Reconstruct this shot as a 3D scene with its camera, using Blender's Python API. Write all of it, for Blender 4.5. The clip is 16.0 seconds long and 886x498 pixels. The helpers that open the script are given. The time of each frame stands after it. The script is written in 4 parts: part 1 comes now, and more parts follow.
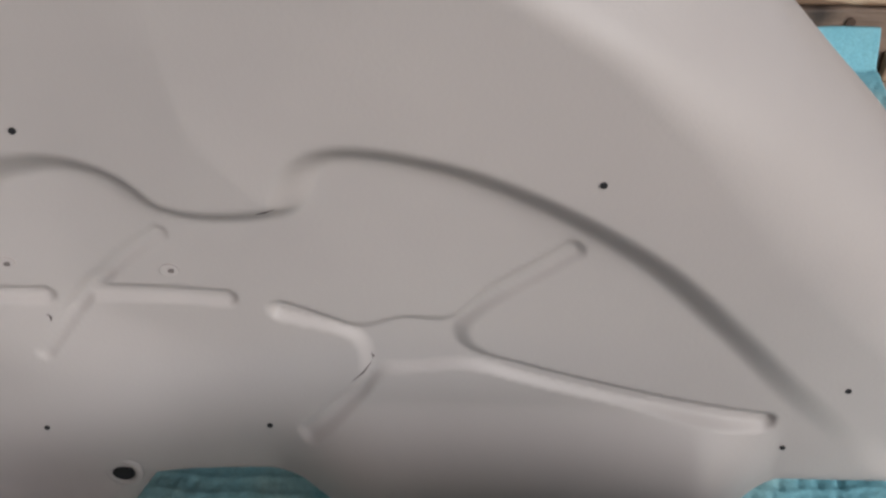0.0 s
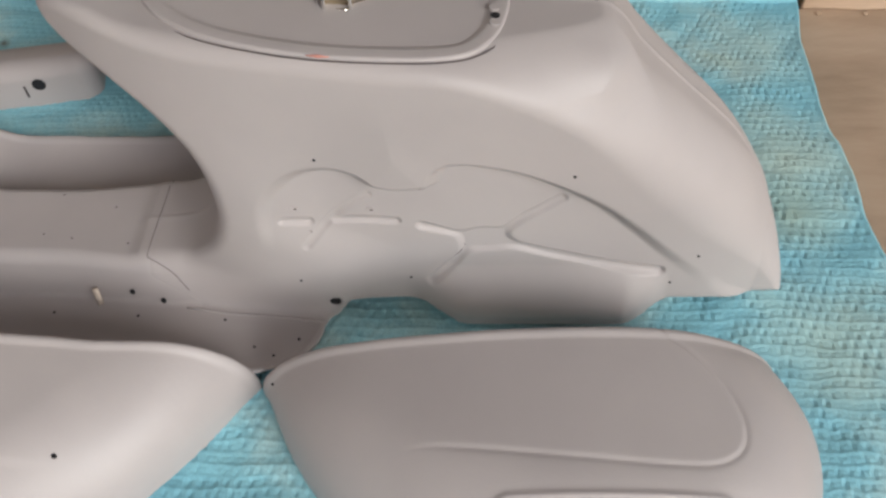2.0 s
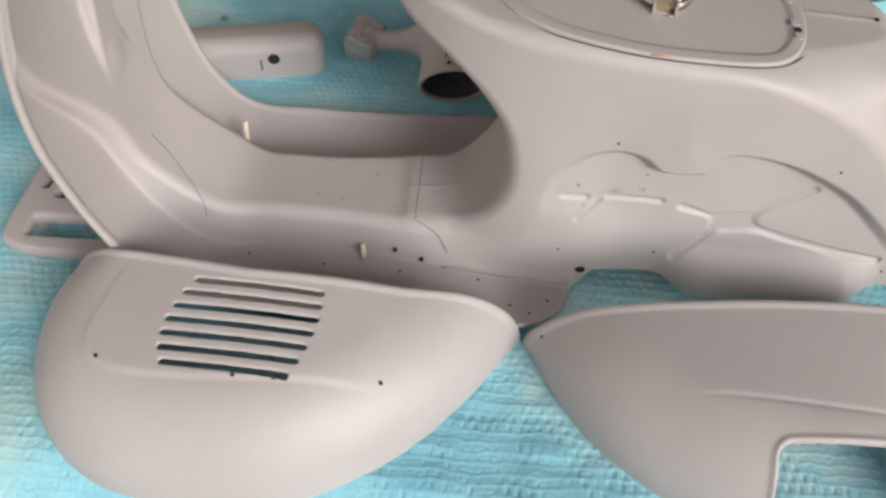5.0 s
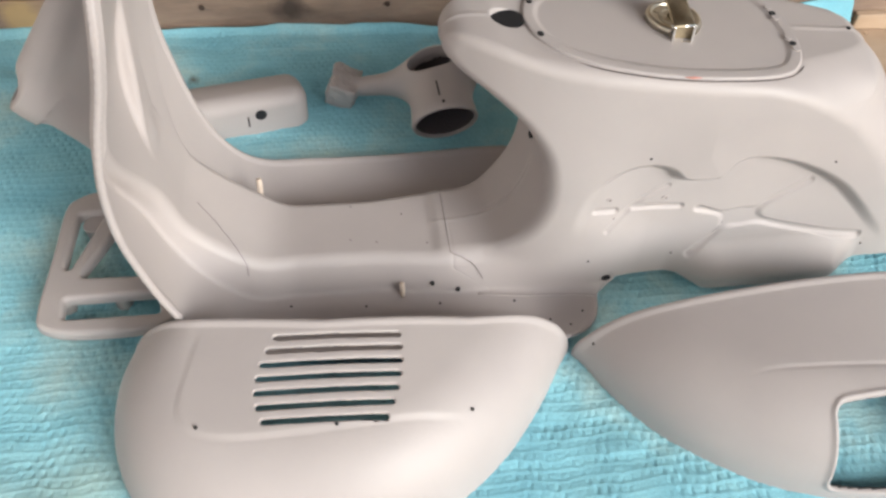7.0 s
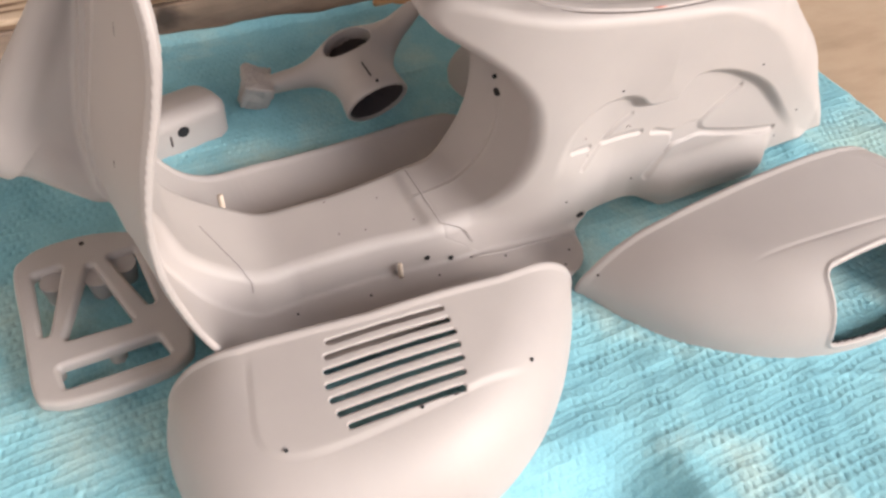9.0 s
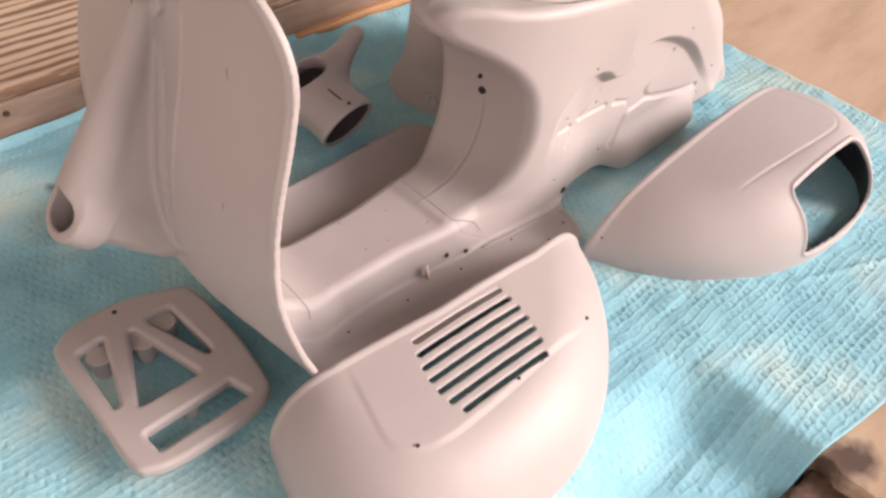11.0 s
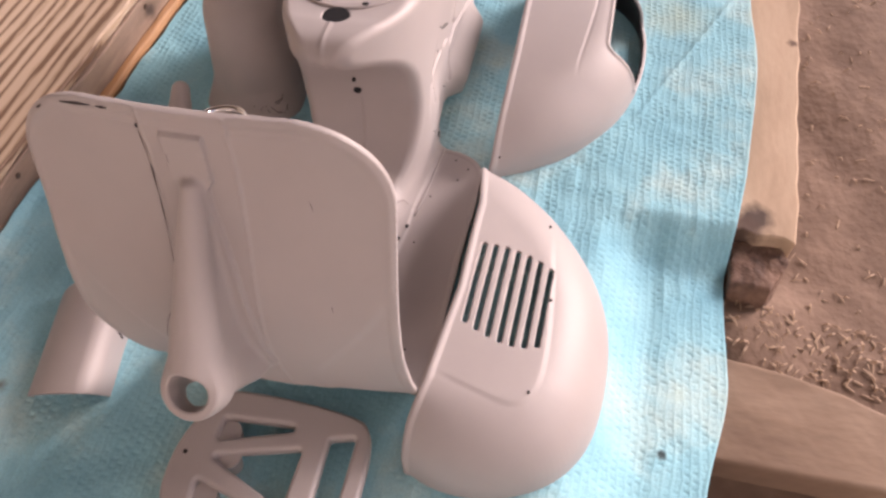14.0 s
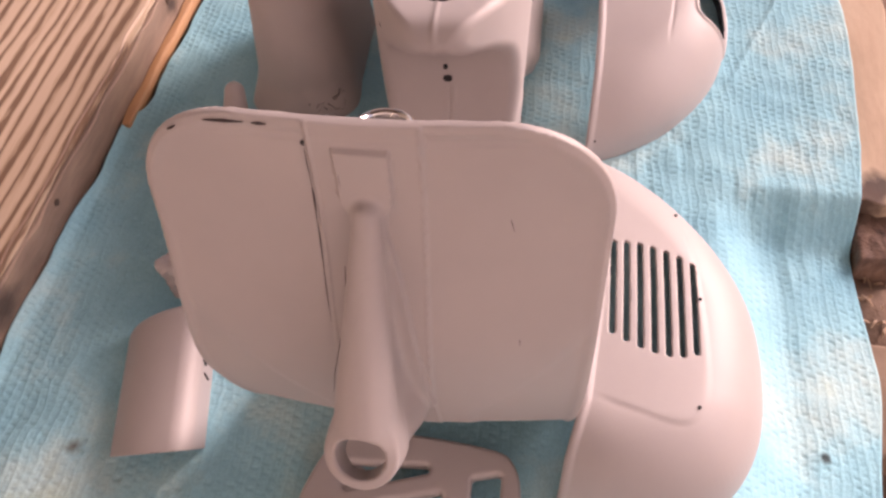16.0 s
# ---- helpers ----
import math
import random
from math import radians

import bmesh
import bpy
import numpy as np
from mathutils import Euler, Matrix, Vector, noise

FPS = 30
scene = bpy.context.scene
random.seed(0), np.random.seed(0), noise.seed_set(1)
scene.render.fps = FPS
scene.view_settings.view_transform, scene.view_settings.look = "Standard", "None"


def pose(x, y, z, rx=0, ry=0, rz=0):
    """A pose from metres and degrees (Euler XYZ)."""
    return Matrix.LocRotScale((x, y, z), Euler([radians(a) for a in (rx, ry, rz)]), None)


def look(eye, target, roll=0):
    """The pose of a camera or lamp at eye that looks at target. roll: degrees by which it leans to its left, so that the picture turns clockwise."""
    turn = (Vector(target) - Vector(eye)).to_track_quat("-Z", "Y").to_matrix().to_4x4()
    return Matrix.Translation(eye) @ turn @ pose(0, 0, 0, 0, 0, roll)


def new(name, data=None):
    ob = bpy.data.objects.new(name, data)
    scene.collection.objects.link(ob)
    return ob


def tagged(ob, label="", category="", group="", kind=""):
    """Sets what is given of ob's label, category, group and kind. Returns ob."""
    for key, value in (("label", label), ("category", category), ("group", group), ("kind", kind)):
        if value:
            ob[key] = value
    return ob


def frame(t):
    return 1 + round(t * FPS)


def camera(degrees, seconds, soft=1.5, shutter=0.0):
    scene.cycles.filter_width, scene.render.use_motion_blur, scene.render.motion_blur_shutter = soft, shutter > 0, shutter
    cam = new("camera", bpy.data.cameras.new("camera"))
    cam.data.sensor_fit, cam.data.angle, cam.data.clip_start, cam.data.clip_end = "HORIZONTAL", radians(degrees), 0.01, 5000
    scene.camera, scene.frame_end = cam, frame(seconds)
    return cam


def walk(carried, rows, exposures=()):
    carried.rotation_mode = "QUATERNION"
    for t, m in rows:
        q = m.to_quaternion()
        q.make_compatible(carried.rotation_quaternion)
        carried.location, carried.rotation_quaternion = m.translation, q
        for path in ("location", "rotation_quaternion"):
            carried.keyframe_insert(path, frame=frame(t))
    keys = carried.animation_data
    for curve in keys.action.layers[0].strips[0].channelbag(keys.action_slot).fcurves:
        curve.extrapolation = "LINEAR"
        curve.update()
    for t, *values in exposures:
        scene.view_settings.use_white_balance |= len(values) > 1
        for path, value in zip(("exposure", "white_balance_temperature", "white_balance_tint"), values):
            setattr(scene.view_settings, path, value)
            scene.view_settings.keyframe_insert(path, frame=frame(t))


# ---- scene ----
cam = camera(56.6, 16.0, soft=2.7)
ROWS = [
    (0.0, 0.1307, -0.1853, 0.1944, 53.71, 0.21, 1.68),
    (0.5, 0.1218, -0.2182, 0.2604, 48.96, -0.1, 2.87),
    (1.0, 0.1147, -0.2462, 0.3137, 45.13, 0.62, 0.5),
    (1.5, 0.1103, -0.2789, 0.3422, 42.68, 0.74, -0.69),
    (2.0, 0.1149, -0.3067, 0.3619, 40.68, 1.87, 1.45),
    (2.5, 0.1097, -0.3294, 0.3762, 39.81, 2.2, 3.32),
    (3.0, 0.0784, -0.3482, 0.389, 40.83, 2.27, 4.16),
    (3.5, 0.0519, -0.3549, 0.3911, 40.85, 1.18, 3.16),
    (4.0, 0.0256, -0.3611, 0.3926, 41.39, 0.29, 3.37),
    (4.5, 0.0045, -0.3587, 0.3945, 40.03, -0.37, 5.62),
    (7.0, -0.1246, -0.3715, 0.4191, 42.19, -2.16, -7.44),
    (7.5, -0.1362, -0.3692, 0.418, 41.53, -1.76, -7.21),
    (8.0, -0.1894, -0.3561, 0.417, 41.99, -1.78, -16.18),
    (8.5, -0.2263, -0.3443, 0.4141, 41.3, -2.72, -22.51),
    (9.0, -0.2436, -0.3446, 0.4106, 42.09, -3.58, -26.72),
    (9.5, -0.2779, -0.35, 0.4117, 43.04, -3.66, -30.5),
    (12.0, -0.3764, -0.2532, 0.4262, 43.43, -0.98, -54.05),
    (12.5, -0.3747, -0.2322, 0.4732, 38.79, 0.24, -59.86),
    (13.0, -0.3923, -0.2213, 0.4935, 36.48, -0.61, -64.93),
    (13.5, -0.4249, -0.1885, 0.5005, 37.63, 2.14, -72.06),
    (14.0, -0.4393, -0.1628, 0.5002, 37.5, 1.72, -78.3),
    (14.5, -0.4365, -0.1305, 0.4837, 37.82, 2.75, -80.8),
    (15.0, -0.4226, -0.0877, 0.4746, 36.58, 2.54, -84.74),
    (15.5, -0.4134, -0.0707, 0.4665, 36.62, 1.66, -83.97),
    (16.0, -0.4043, -0.0562, 0.463, 35.9, 2.39, -83.43),
]
walk(cam, [(t, pose(x, y, z, rx, ry, rz)) for t, x, y, z, rx, ry, rz in ROWS],
     exposures=[(0.0, -0.40, 5950, 9), (1.0, -0.14, 6000, 9), (2.5, 0.0, 6050, 9), (3.5, 0.16, 6100, 10), (4.5, 0.17, 6100, 10), (7.0, 0.50, 6100, 8), (9.5, 0.66, 6550, 16), (12.0, 0.71, 6900, 29), (14.0, 0.60, 6800, 31), (14.5, 0.64, 6900, 34), (15.0, 0.85, 7150, 37), (16.0, 0.69, 7200, 41)])

# ---- daylight: sky and a soft sun, shaped by added unseen walls and ceiling ----
world = bpy.data.worlds.new("world")
scene.world = world
world.use_nodes = True
wn = world.node_tree
sky = wn.nodes.new("ShaderNodeTexSky")
sky.sky_type = "NISHITA"
sky.sun_disc = False
sky.sun_elevation, sky.sun_rotation = radians(26), radians(138)
sky.dust_density = 3.0
wn.nodes["Background"].inputs["Strength"].default_value = 0.105
wn.links.new(sky.outputs["Color"], wn.nodes["Background"].inputs["Color"])
sun = new("sun", bpy.data.lights.new("sun", "SUN"))
sun.data.energy, sun.data.angle, sun.data.color = 3.0, radians(32), (1.0, 0.97, 0.935)
sun.matrix_world = look((0.56, -0.66, 0.42), (0, 0, 0))


# ---- materials ----
def material(name, base, rough=0.6, metal=0.0):
    m = bpy.data.materials.new(name)
    m.use_nodes = True
    b = m.node_tree.nodes["Principled BSDF"]
    b.inputs["Base Color"].default_value = (*base, 1)
    b.inputs["Roughness"].default_value = rough
    b.inputs["Metallic"].default_value = metal
    return m


def node(m, kind, **inputs):
    n = m.node_tree.nodes.new(kind)
    for key, value in inputs.items():
        n.inputs[key.replace("_", " ")].default_value = value
    return n


def link(m, a, out, b, inp):
    m.node_tree.links.new(a.outputs[out], b.inputs[inp])


def mottled(m, colours, scale, detail=4.0, bump=0.0, bump_scale=None, stretch=(1, 1, 1), rough=None, distance=0.001):
    """Colour from noise through a ramp, fine relief and uneven gloss, in object space."""
    b = m.node_tree.nodes["Principled BSDF"]
    co = node(m, "ShaderNodeTexCoord")
    mp = node(m, "ShaderNodeMapping")
    mp.inputs["Scale"].default_value = stretch
    link(m, co, "Object", mp, "Vector")
    nz = node(m, "ShaderNodeTexNoise", Scale=scale, Detail=detail, Roughness=0.6)
    link(m, mp, "Vector", nz, "Vector")
    rp = node(m, "ShaderNodeValToRGB")
    el = rp.color_ramp.elements
    while len(el) < len(colours):
        el.new(0.5)
    for i, (p, c) in enumerate(colours):
        el[i].position, el[i].color = p, (*c, 1)
    link(m, nz, "Fac", rp, "Fac")
    link(m, rp, "Color", b, "Base Color")
    if rough:
        mr = node(m, "ShaderNodeMapRange", From_Min=0.3, From_Max=0.7, To_Min=rough[0], To_Max=rough[1])
        link(m, nz, "Fac", mr, "Value")
        link(m, mr, "Result", b, "Roughness")
    if bump:
        n2 = node(m, "ShaderNodeTexNoise", Scale=bump_scale or scale * 6, Detail=3.0)
        link(m, mp, "Vector", n2, "Vector")
        bp = node(m, "ShaderNodeBump", Strength=bump, Distance=distance)
        link(m, n2, "Fac", bp, "Height")
        link(m, bp, "Normal", b, "Normal")
    return m


PRIMER = mottled(material("grey_primer", (0.42, 0.38, 0.36), 0.45),
                 [(0.25, (0.38, 0.345, 0.335)), (0.75, (0.43, 0.39, 0.375))], 14, 5, 0.12, 900, rough=(0.46, 0.58), distance=0.0004)
# DARK: near-black that stands in for the shade inside holes
DARK = material("hole_shade", (0.008, 0.008, 0.010), 0.8)
SEAM = material("worn_seam", (0.13, 0.11, 0.105), 0.7)
RAW = material("raw_dark_plastic", (0.014, 0.014, 0.017), 0.38)
# INNER: dark colour that paints the shade inside the handlebar hub
INNER = material("hub_shade", (0.075, 0.062, 0.066), 0.7)
SCRATCH = material("dark_scratch", (0.05, 0.035, 0.035), 0.7)
STEEL = mottled(material("aged_steel", (0.55, 0.50, 0.42), 0.3, 1.0),
                [(0.3, (0.44, 0.39, 0.31)), (0.7, (0.64, 0.59, 0.50))], 90, 4, 0.15, 400, rough=(0.22, 0.42), distance=0.0003)
BRASS = mottled(material("dull_brass", (0.45, 0.37, 0.25), 0.4, 1.0),
                [(0.3, (0.34, 0.28, 0.19)), (0.7, (0.52, 0.44, 0.31))], 120, 4, 0.1, 500, rough=(0.30, 0.48), distance=0.0003)
CHROME = material("chrome", (0.75, 0.73, 0.70), 0.12, 1.0)
STICK = mottled(material("pale_stick", (0.6, 0.5, 0.4), 0.7), [(0.3, (0.55, 0.45, 0.36)), (0.7, (0.68, 0.58, 0.48))], 300)


# ---- solid shapes as distance functions, meshed on a grid ----
def smin(a, b, k):
    h = np.clip(0.5 + 0.5 * (b - a) / k, 0, 1)
    return b + (a - b) * h - k * h * (1 - h)


def smax(a, b, k):
    return -smin(-a, -b, k)


def rmax(a, b, r):
    """Intersection with a rounded edge of radius r."""
    return np.minimum(np.maximum(a, b) + r, 0) + np.hypot(np.maximum(a + r, 0), np.maximum(b + r, 0)) - r


def step(v, lo, hi):
    t = np.clip((v - lo) / (hi - lo), 0, 1)
    return t * t * (3 - 2 * t)


def curve_at(v, knots, values):
    """A smooth curve through knots, read at v."""
    k, y = np.array(knots, float), np.array(values, float)
    m = np.gradient(y, k)
    i = np.clip(np.searchsorted(k, v) - 1, 0, len(k) - 2)
    h = k[i + 1] - k[i]
    t = np.clip((v - k[i]) / h, 0, 1)
    return (2 * t ** 3 - 3 * t ** 2 + 1) * y[i] + (t ** 3 - 2 * t ** 2 + t) * h * m[i] + (3 * t ** 2 - 2 * t ** 3) * y[i + 1] + (t ** 3 - t ** 2) * h * m[i + 1]


def smooth_line(points, per=8, closed=True):
    """A Catmull-Rom curve through the points."""
    p = np.array(points, float)
    n = len(p)
    out = []
    for i in range(n if closed else n - 1):
        a, b, c, d = (p[(i + k) % n] if closed else p[min(max(i + k, 0), n - 1)] for k in (-1, 0, 1, 2))
        for s in np.arange(per) / per:
            out.append(0.5 * (2 * b + (c - a) * s + (2 * a - 5 * b + 4 * c - d) * s ** 2 + (3 * b - a - 3 * c + d) * s ** 3))
    if not closed:
        out.append(p[-1])
    return np.array(out)


def distance_to_line(px, py, line, closed):
    best = np.full(px.shape, 9.0)
    inside = np.zeros(px.shape, bool)
    pts = np.asarray(line, float)
    for i in range(len(pts) if closed else len(pts) - 1):
        a, b = pts[i], pts[(i + 1) % len(pts)]
        e = b - a
        if e @ e < 1e-14:
            continue
        t = np.clip(((px - a[0]) * e[0] + (py - a[1]) * e[1]) / (e @ e), 0, 1)
        best = np.minimum(best, np.hypot(px - a[0] - t * e[0], py - a[1] - t * e[1]))
        if closed and a[1] != b[1]:
            cross = ((a[1] > py) != (b[1] > py)) & (px < e[0] * (py - a[1]) / e[1] + a[0])
            inside ^= cross
    return np.where(inside, -best, best) if closed else best


class Outline:
    """A plane outline as a table of distances, read with linear interpolation."""

    def __init__(self, line, closed=True, margin=0.06, h=0.001):
        pts = np.asarray(line, float)
        self.h, self.lo = h, pts.min(0) - margin
        n = np.ceil((pts.max(0) + margin - self.lo) / h).astype(int) + 2
        gx, gy = np.meshgrid(self.lo[0] + h * np.arange(n[0]), self.lo[1] + h * np.arange(n[1]), indexing="ij")
        self.table, self.n = distance_to_line(gx, gy, pts, closed), n

    def __call__(self, x, y):
        u = np.clip((x - self.lo[0]) / self.h, 0, self.n[0] - 1.001)
        v = np.clip((y - self.lo[1]) / self.h, 0, self.n[1] - 1.001)
        i, j = u.astype(int), v.astype(int)
        u, v, t = u - i, v - j, self.table
        return (t[i, j] * (1 - u) + t[i + 1, j] * u) * (1 - v) + (t[i, j + 1] * (1 - u) + t[i + 1, j + 1] * u) * v


def mesh_solid(f, lo, hi, h):
    """Vertices, quads and normals of the surface f = 0 in the box lo..hi (surface nets)."""
    lo, hi = np.array(lo, float), np.array(hi, float)
    n = np.ceil((hi - lo) / h).astype(int) + 1
    c = 6
    m = -(-n // c)
    cc = [lo[k] + h * (c * np.arange(m[k]) + (c - 1) / 2) for k in range(3)]
    cx, cy, cz = np.meshgrid(*cc, indexing="ij")
    coarse = f(cx.ravel(), cy.ravel(), cz.ravel()).reshape(m).astype(np.float32)
    val = np.repeat(np.repeat(np.repeat(coarse, c, 0), c, 1), c, 2)[:n[0], :n[1], :n[2]].copy()
    near = np.argwhere(np.abs(val) < h * c * 1.6)
    p = lo + h * near
    res = np.empty(len(p), np.float32)
    for s in range(0, len(p), 400000):
        q = p[s:s + 400000]
        res[s:s + 400000] = f(q[:, 0], q[:, 1], q[:, 2])
    val[near[:, 0], near[:, 1], near[:, 2]] = res
    neg = val < 0
    cell = np.zeros(np.array(n) - 1, np.int8)
    for dx in (0, 1):
        for dy in (0, 1):
            for dz in (0, 1):
                cell += neg[dx:n[0] - 1 + dx, dy:n[1] - 1 + dy, dz:n[2] - 1 + dz]
    act = np.argwhere((cell > 0) & (cell < 8))
    index = np.full(cell.shape, -1, np.int32)
    index[act[:, 0], act[:, 1], act[:, 2]] = np.arange(len(act))
    acc, cnt = np.zeros((len(act), 3)), np.zeros(len(act))
    for ax in range(3):
        o1, o2 = [k for k in range(3) if k != ax]
        for a in (0, 1):
            for b in (0, 1):
                off = np.zeros(3, int)
                off[o1], off[o2] = a, b
                s = act + off
                e = s.copy()
                e[:, ax] += 1
                va, vb = val[s[:, 0], s[:, 1], s[:, 2]], val[e[:, 0], e[:, 1], e[:, 2]]
                hit = (va < 0) != (vb < 0)
                t = np.where(hit, va / np.where(hit, va - vb, 1), 0)
                q = s.astype(float)
                q[:, ax] += t
                acc += q * hit[:, None]
                cnt += hit
    v = lo + h * acc / cnt[:, None]
    eps = h * 0.4

    def gradient(v):
        g = np.empty_like(v)
        for k in range(3):
            d = np.zeros(3)
            d[k] = eps
            a, b = v + d, v - d
            g[:, k] = f(a[:, 0], a[:, 1], a[:, 2]) - f(b[:, 0], b[:, 1], b[:, 2])
        return g / (2 * eps)

    for _ in range(2):
        g = gradient(v)
        d = f(v[:, 0], v[:, 1], v[:, 2])
        move = -g * (d / np.maximum((g * g).sum(1), 0.2))[:, None]
        far = np.linalg.norm(move, axis=1)
        v = v + move * np.minimum(1, 0.6 * h / np.maximum(far, 1e-9))[:, None]
    g = gradient(v)
    nor = g / np.maximum(np.linalg.norm(g, axis=1), 1e-9)[:, None]
    quads = []
    for ax in range(3):
        o1, o2 = [(1, 2), (2, 0), (0, 1)][ax]
        sl_a, sl_b = [slice(None)] * 3, [slice(None)] * 3
        sl_a[ax], sl_b[ax] = slice(0, n[ax] - 1), slice(1, n[ax])
        na, nb = neg[tuple(sl_a)], neg[tuple(sl_b)]
        e = np.argwhere(na != nb)
        ok = (e[:, o1] > 0) & (e[:, o2] > 0) & (e[:, o1] < n[o1] - 1) & (e[:, o2] < n[o2] - 1)
        e = e[ok]
        ids = []
        for a, b in ((-1, -1), (0, -1), (0, 0), (-1, 0)):
            q = e.copy()
            q[:, o1] += a
            q[:, o2] += b
            ids.append(index[q[:, 0], q[:, 1], q[:, 2]])
        ids = np.stack(ids, 1)
        out = neg[e[:, 0], e[:, 1], e[:, 2]]
        ids[~out] = ids[~out][:, ::-1]
        quads.append(ids)
    return v, np.concatenate(quads), nor


def mesh_object(name, v, quads, nor, mat, parent=None, label=""):
    used, inv = np.unique(quads, return_inverse=True)
    q = inv.reshape(quads.shape)
    me = bpy.data.meshes.new(name)
    me.vertices.add(len(used))
    me.vertices.foreach_set("co", v[used].astype(np.float32).ravel())
    me.loops.add(q.size)
    me.loops.foreach_set("vertex_index", q.astype(np.int32).ravel())
    me.polygons.add(len(q))
    me.polygons.foreach_set("loop_start", np.arange(0, q.size, 4, dtype=np.int32))
    me.update(calc_edges=True)
    me.polygons.foreach_set("use_smooth", np.ones(len(q), bool))
    me.normals_split_custom_set_from_vertices(nor[used].astype(np.float32).tolist())
    me.materials.append(mat)
    ob = new(name, me)
    if parent:
        ob.parent = parent
    if label:
        tagged(ob, label)
    return ob


def solid(name, f, lo, hi, h, mat, parent=None, label=""):
    return mesh_object(name, *mesh_solid(f, lo, hi, h), mat, parent, label)


def part(name, bm, mat, parent=None, label="", smooth=True):
    me = bpy.data.meshes.new(name)
    bm.to_mesh(me)
    bm.free()
    for p in me.polygons:
        p.use_smooth = smooth
    me.materials.append(mat)
    ob = new(name, me)
    if parent:
        ob.parent = parent
    if label:
        tagged(ob, label)
    return ob


def thing(name, at, label, category, group="", kind=""):
    e = new(name)
    e.empty_display_size = 0.01
    e["base"] = 1
    return tagged(e, label, category, group, kind)


def capsule(x, y, z, a, b, ra, rb):
    a, b = np.array(a), np.array(b)
    e = b - a
    t = np.clip(((x - a[0]) * e[0] + (y - a[1]) * e[1] + (z - a[2]) * e[2]) / (e @ e), 0, 1)
    return np.sqrt((x - a[0] - t * e[0]) ** 2 + (y - a[1] - t * e[1]) ** 2 + (z - a[2] - t * e[2]) ** 2) - (ra + (rb - ra) * t)


def rod_distance(x, y, z, a, axis):
    """Distance from an endless line, and the place along it."""
    axis = np.array(axis) / np.linalg.norm(axis)
    dx, dy, dz = x - a[0], y - a[1], z - a[2]
    t = dx * axis[0] + dy * axis[1] + dz * axis[2]
    return np.sqrt(np.maximum(dx * dx + dy * dy + dz * dz - t * t, 0)), t


def disc(name, at, normal, radius, depth, mat, parent, label="", squash=1.0, seg=20):
    """A short cylinder, its face at `at`, sunk into the surface."""
    bm = bmesh.new()
    bmesh.ops.create_cone(bm, cap_ends=True, segments=seg, radius1=radius * 0.92, radius2=radius, depth=depth)
    bmesh.ops.scale(bm, vec=(1, squash, 1), verts=bm.verts)
    rot = Vector(normal).to_track_quat("Z", "Y").to_matrix().to_4x4()
    bmesh.ops.transform(bm, matrix=Matrix.Translation(Vector(at) - Vector(normal).normalized() * (depth / 2 - 0.0002)) @ rot, verts=bm.verts)
    return part(name, bm, mat, parent, label, smooth=False)


def tube(name, pts, radius, mat, parent=None, label="", seg=10, taper=None):
    """A round bar along points, with closed ends."""
    bm = bmesh.new()
    pts = [Vector(p) for p in pts]
    rings = []
    for i, p in enumerate(pts):
        d = (pts[min(i + 1, len(pts) - 1)] - pts[max(i - 1, 0)]).normalized()
        q = d.to_track_quat("Z", "Y")
        r = radius if taper is None else taper[i]
        rings.append([bm.verts.new(p + q @ Vector((r * math.cos(a), r * math.sin(a), 0))) for a in np.linspace(0, 2 * math.pi, seg, endpoint=False)])
    for a, b in zip(rings, rings[1:]):
        for i in range(seg):
            bm.faces.new((a[i], a[(i + 1) % seg], b[(i + 1) % seg], b[i]))
    bm.faces.new(rings[0][::-1])
    bm.faces.new(rings[-1])
    return part(name, bm, mat, parent, label)


# ---- ground, boards and cloth ----
DIRT = mottled(material("brown_dirt", (0.2, 0.12, 0.08), 0.95),
               [(0.25, (0.13, 0.083, 0.058)), (0.5, (0.19, 0.126, 0.090)), (0.8, (0.28, 0.195, 0.145))], 22, 8, 0.55, 120, distance=0.003)
TAN = mottled(material("dusty_board", (0.45, 0.3, 0.2), 0.85),
              [(0.25, (0.36, 0.26, 0.175)), (0.5, (0.49, 0.36, 0.25)), (0.78, (0.58, 0.45, 0.33))], 14, 8, 0.35, 110, (0.5, 1.6, 1), distance=0.0012)
BROWN = mottled(material("weathered_beam", (0.2, 0.13, 0.1), 0.7),
                [(0.25, (0.11, 0.074, 0.056)), (0.52, (0.25, 0.175, 0.13)), (0.80, (0.42, 0.31, 0.22))], 26, 10, 0.6, 160, (0.30, 1.5, 1.5), distance=0.002)
CHAR = mottled(material("charred_wood", (0.1, 0.06, 0.045), 0.9), [(0.3, (0.06, 0.038, 0.03)), (0.5, (0.15, 0.09, 0.065)), (0.7, (0.24, 0.15, 0.105))], 60, 6, 0.8, 200, distance=0.003)


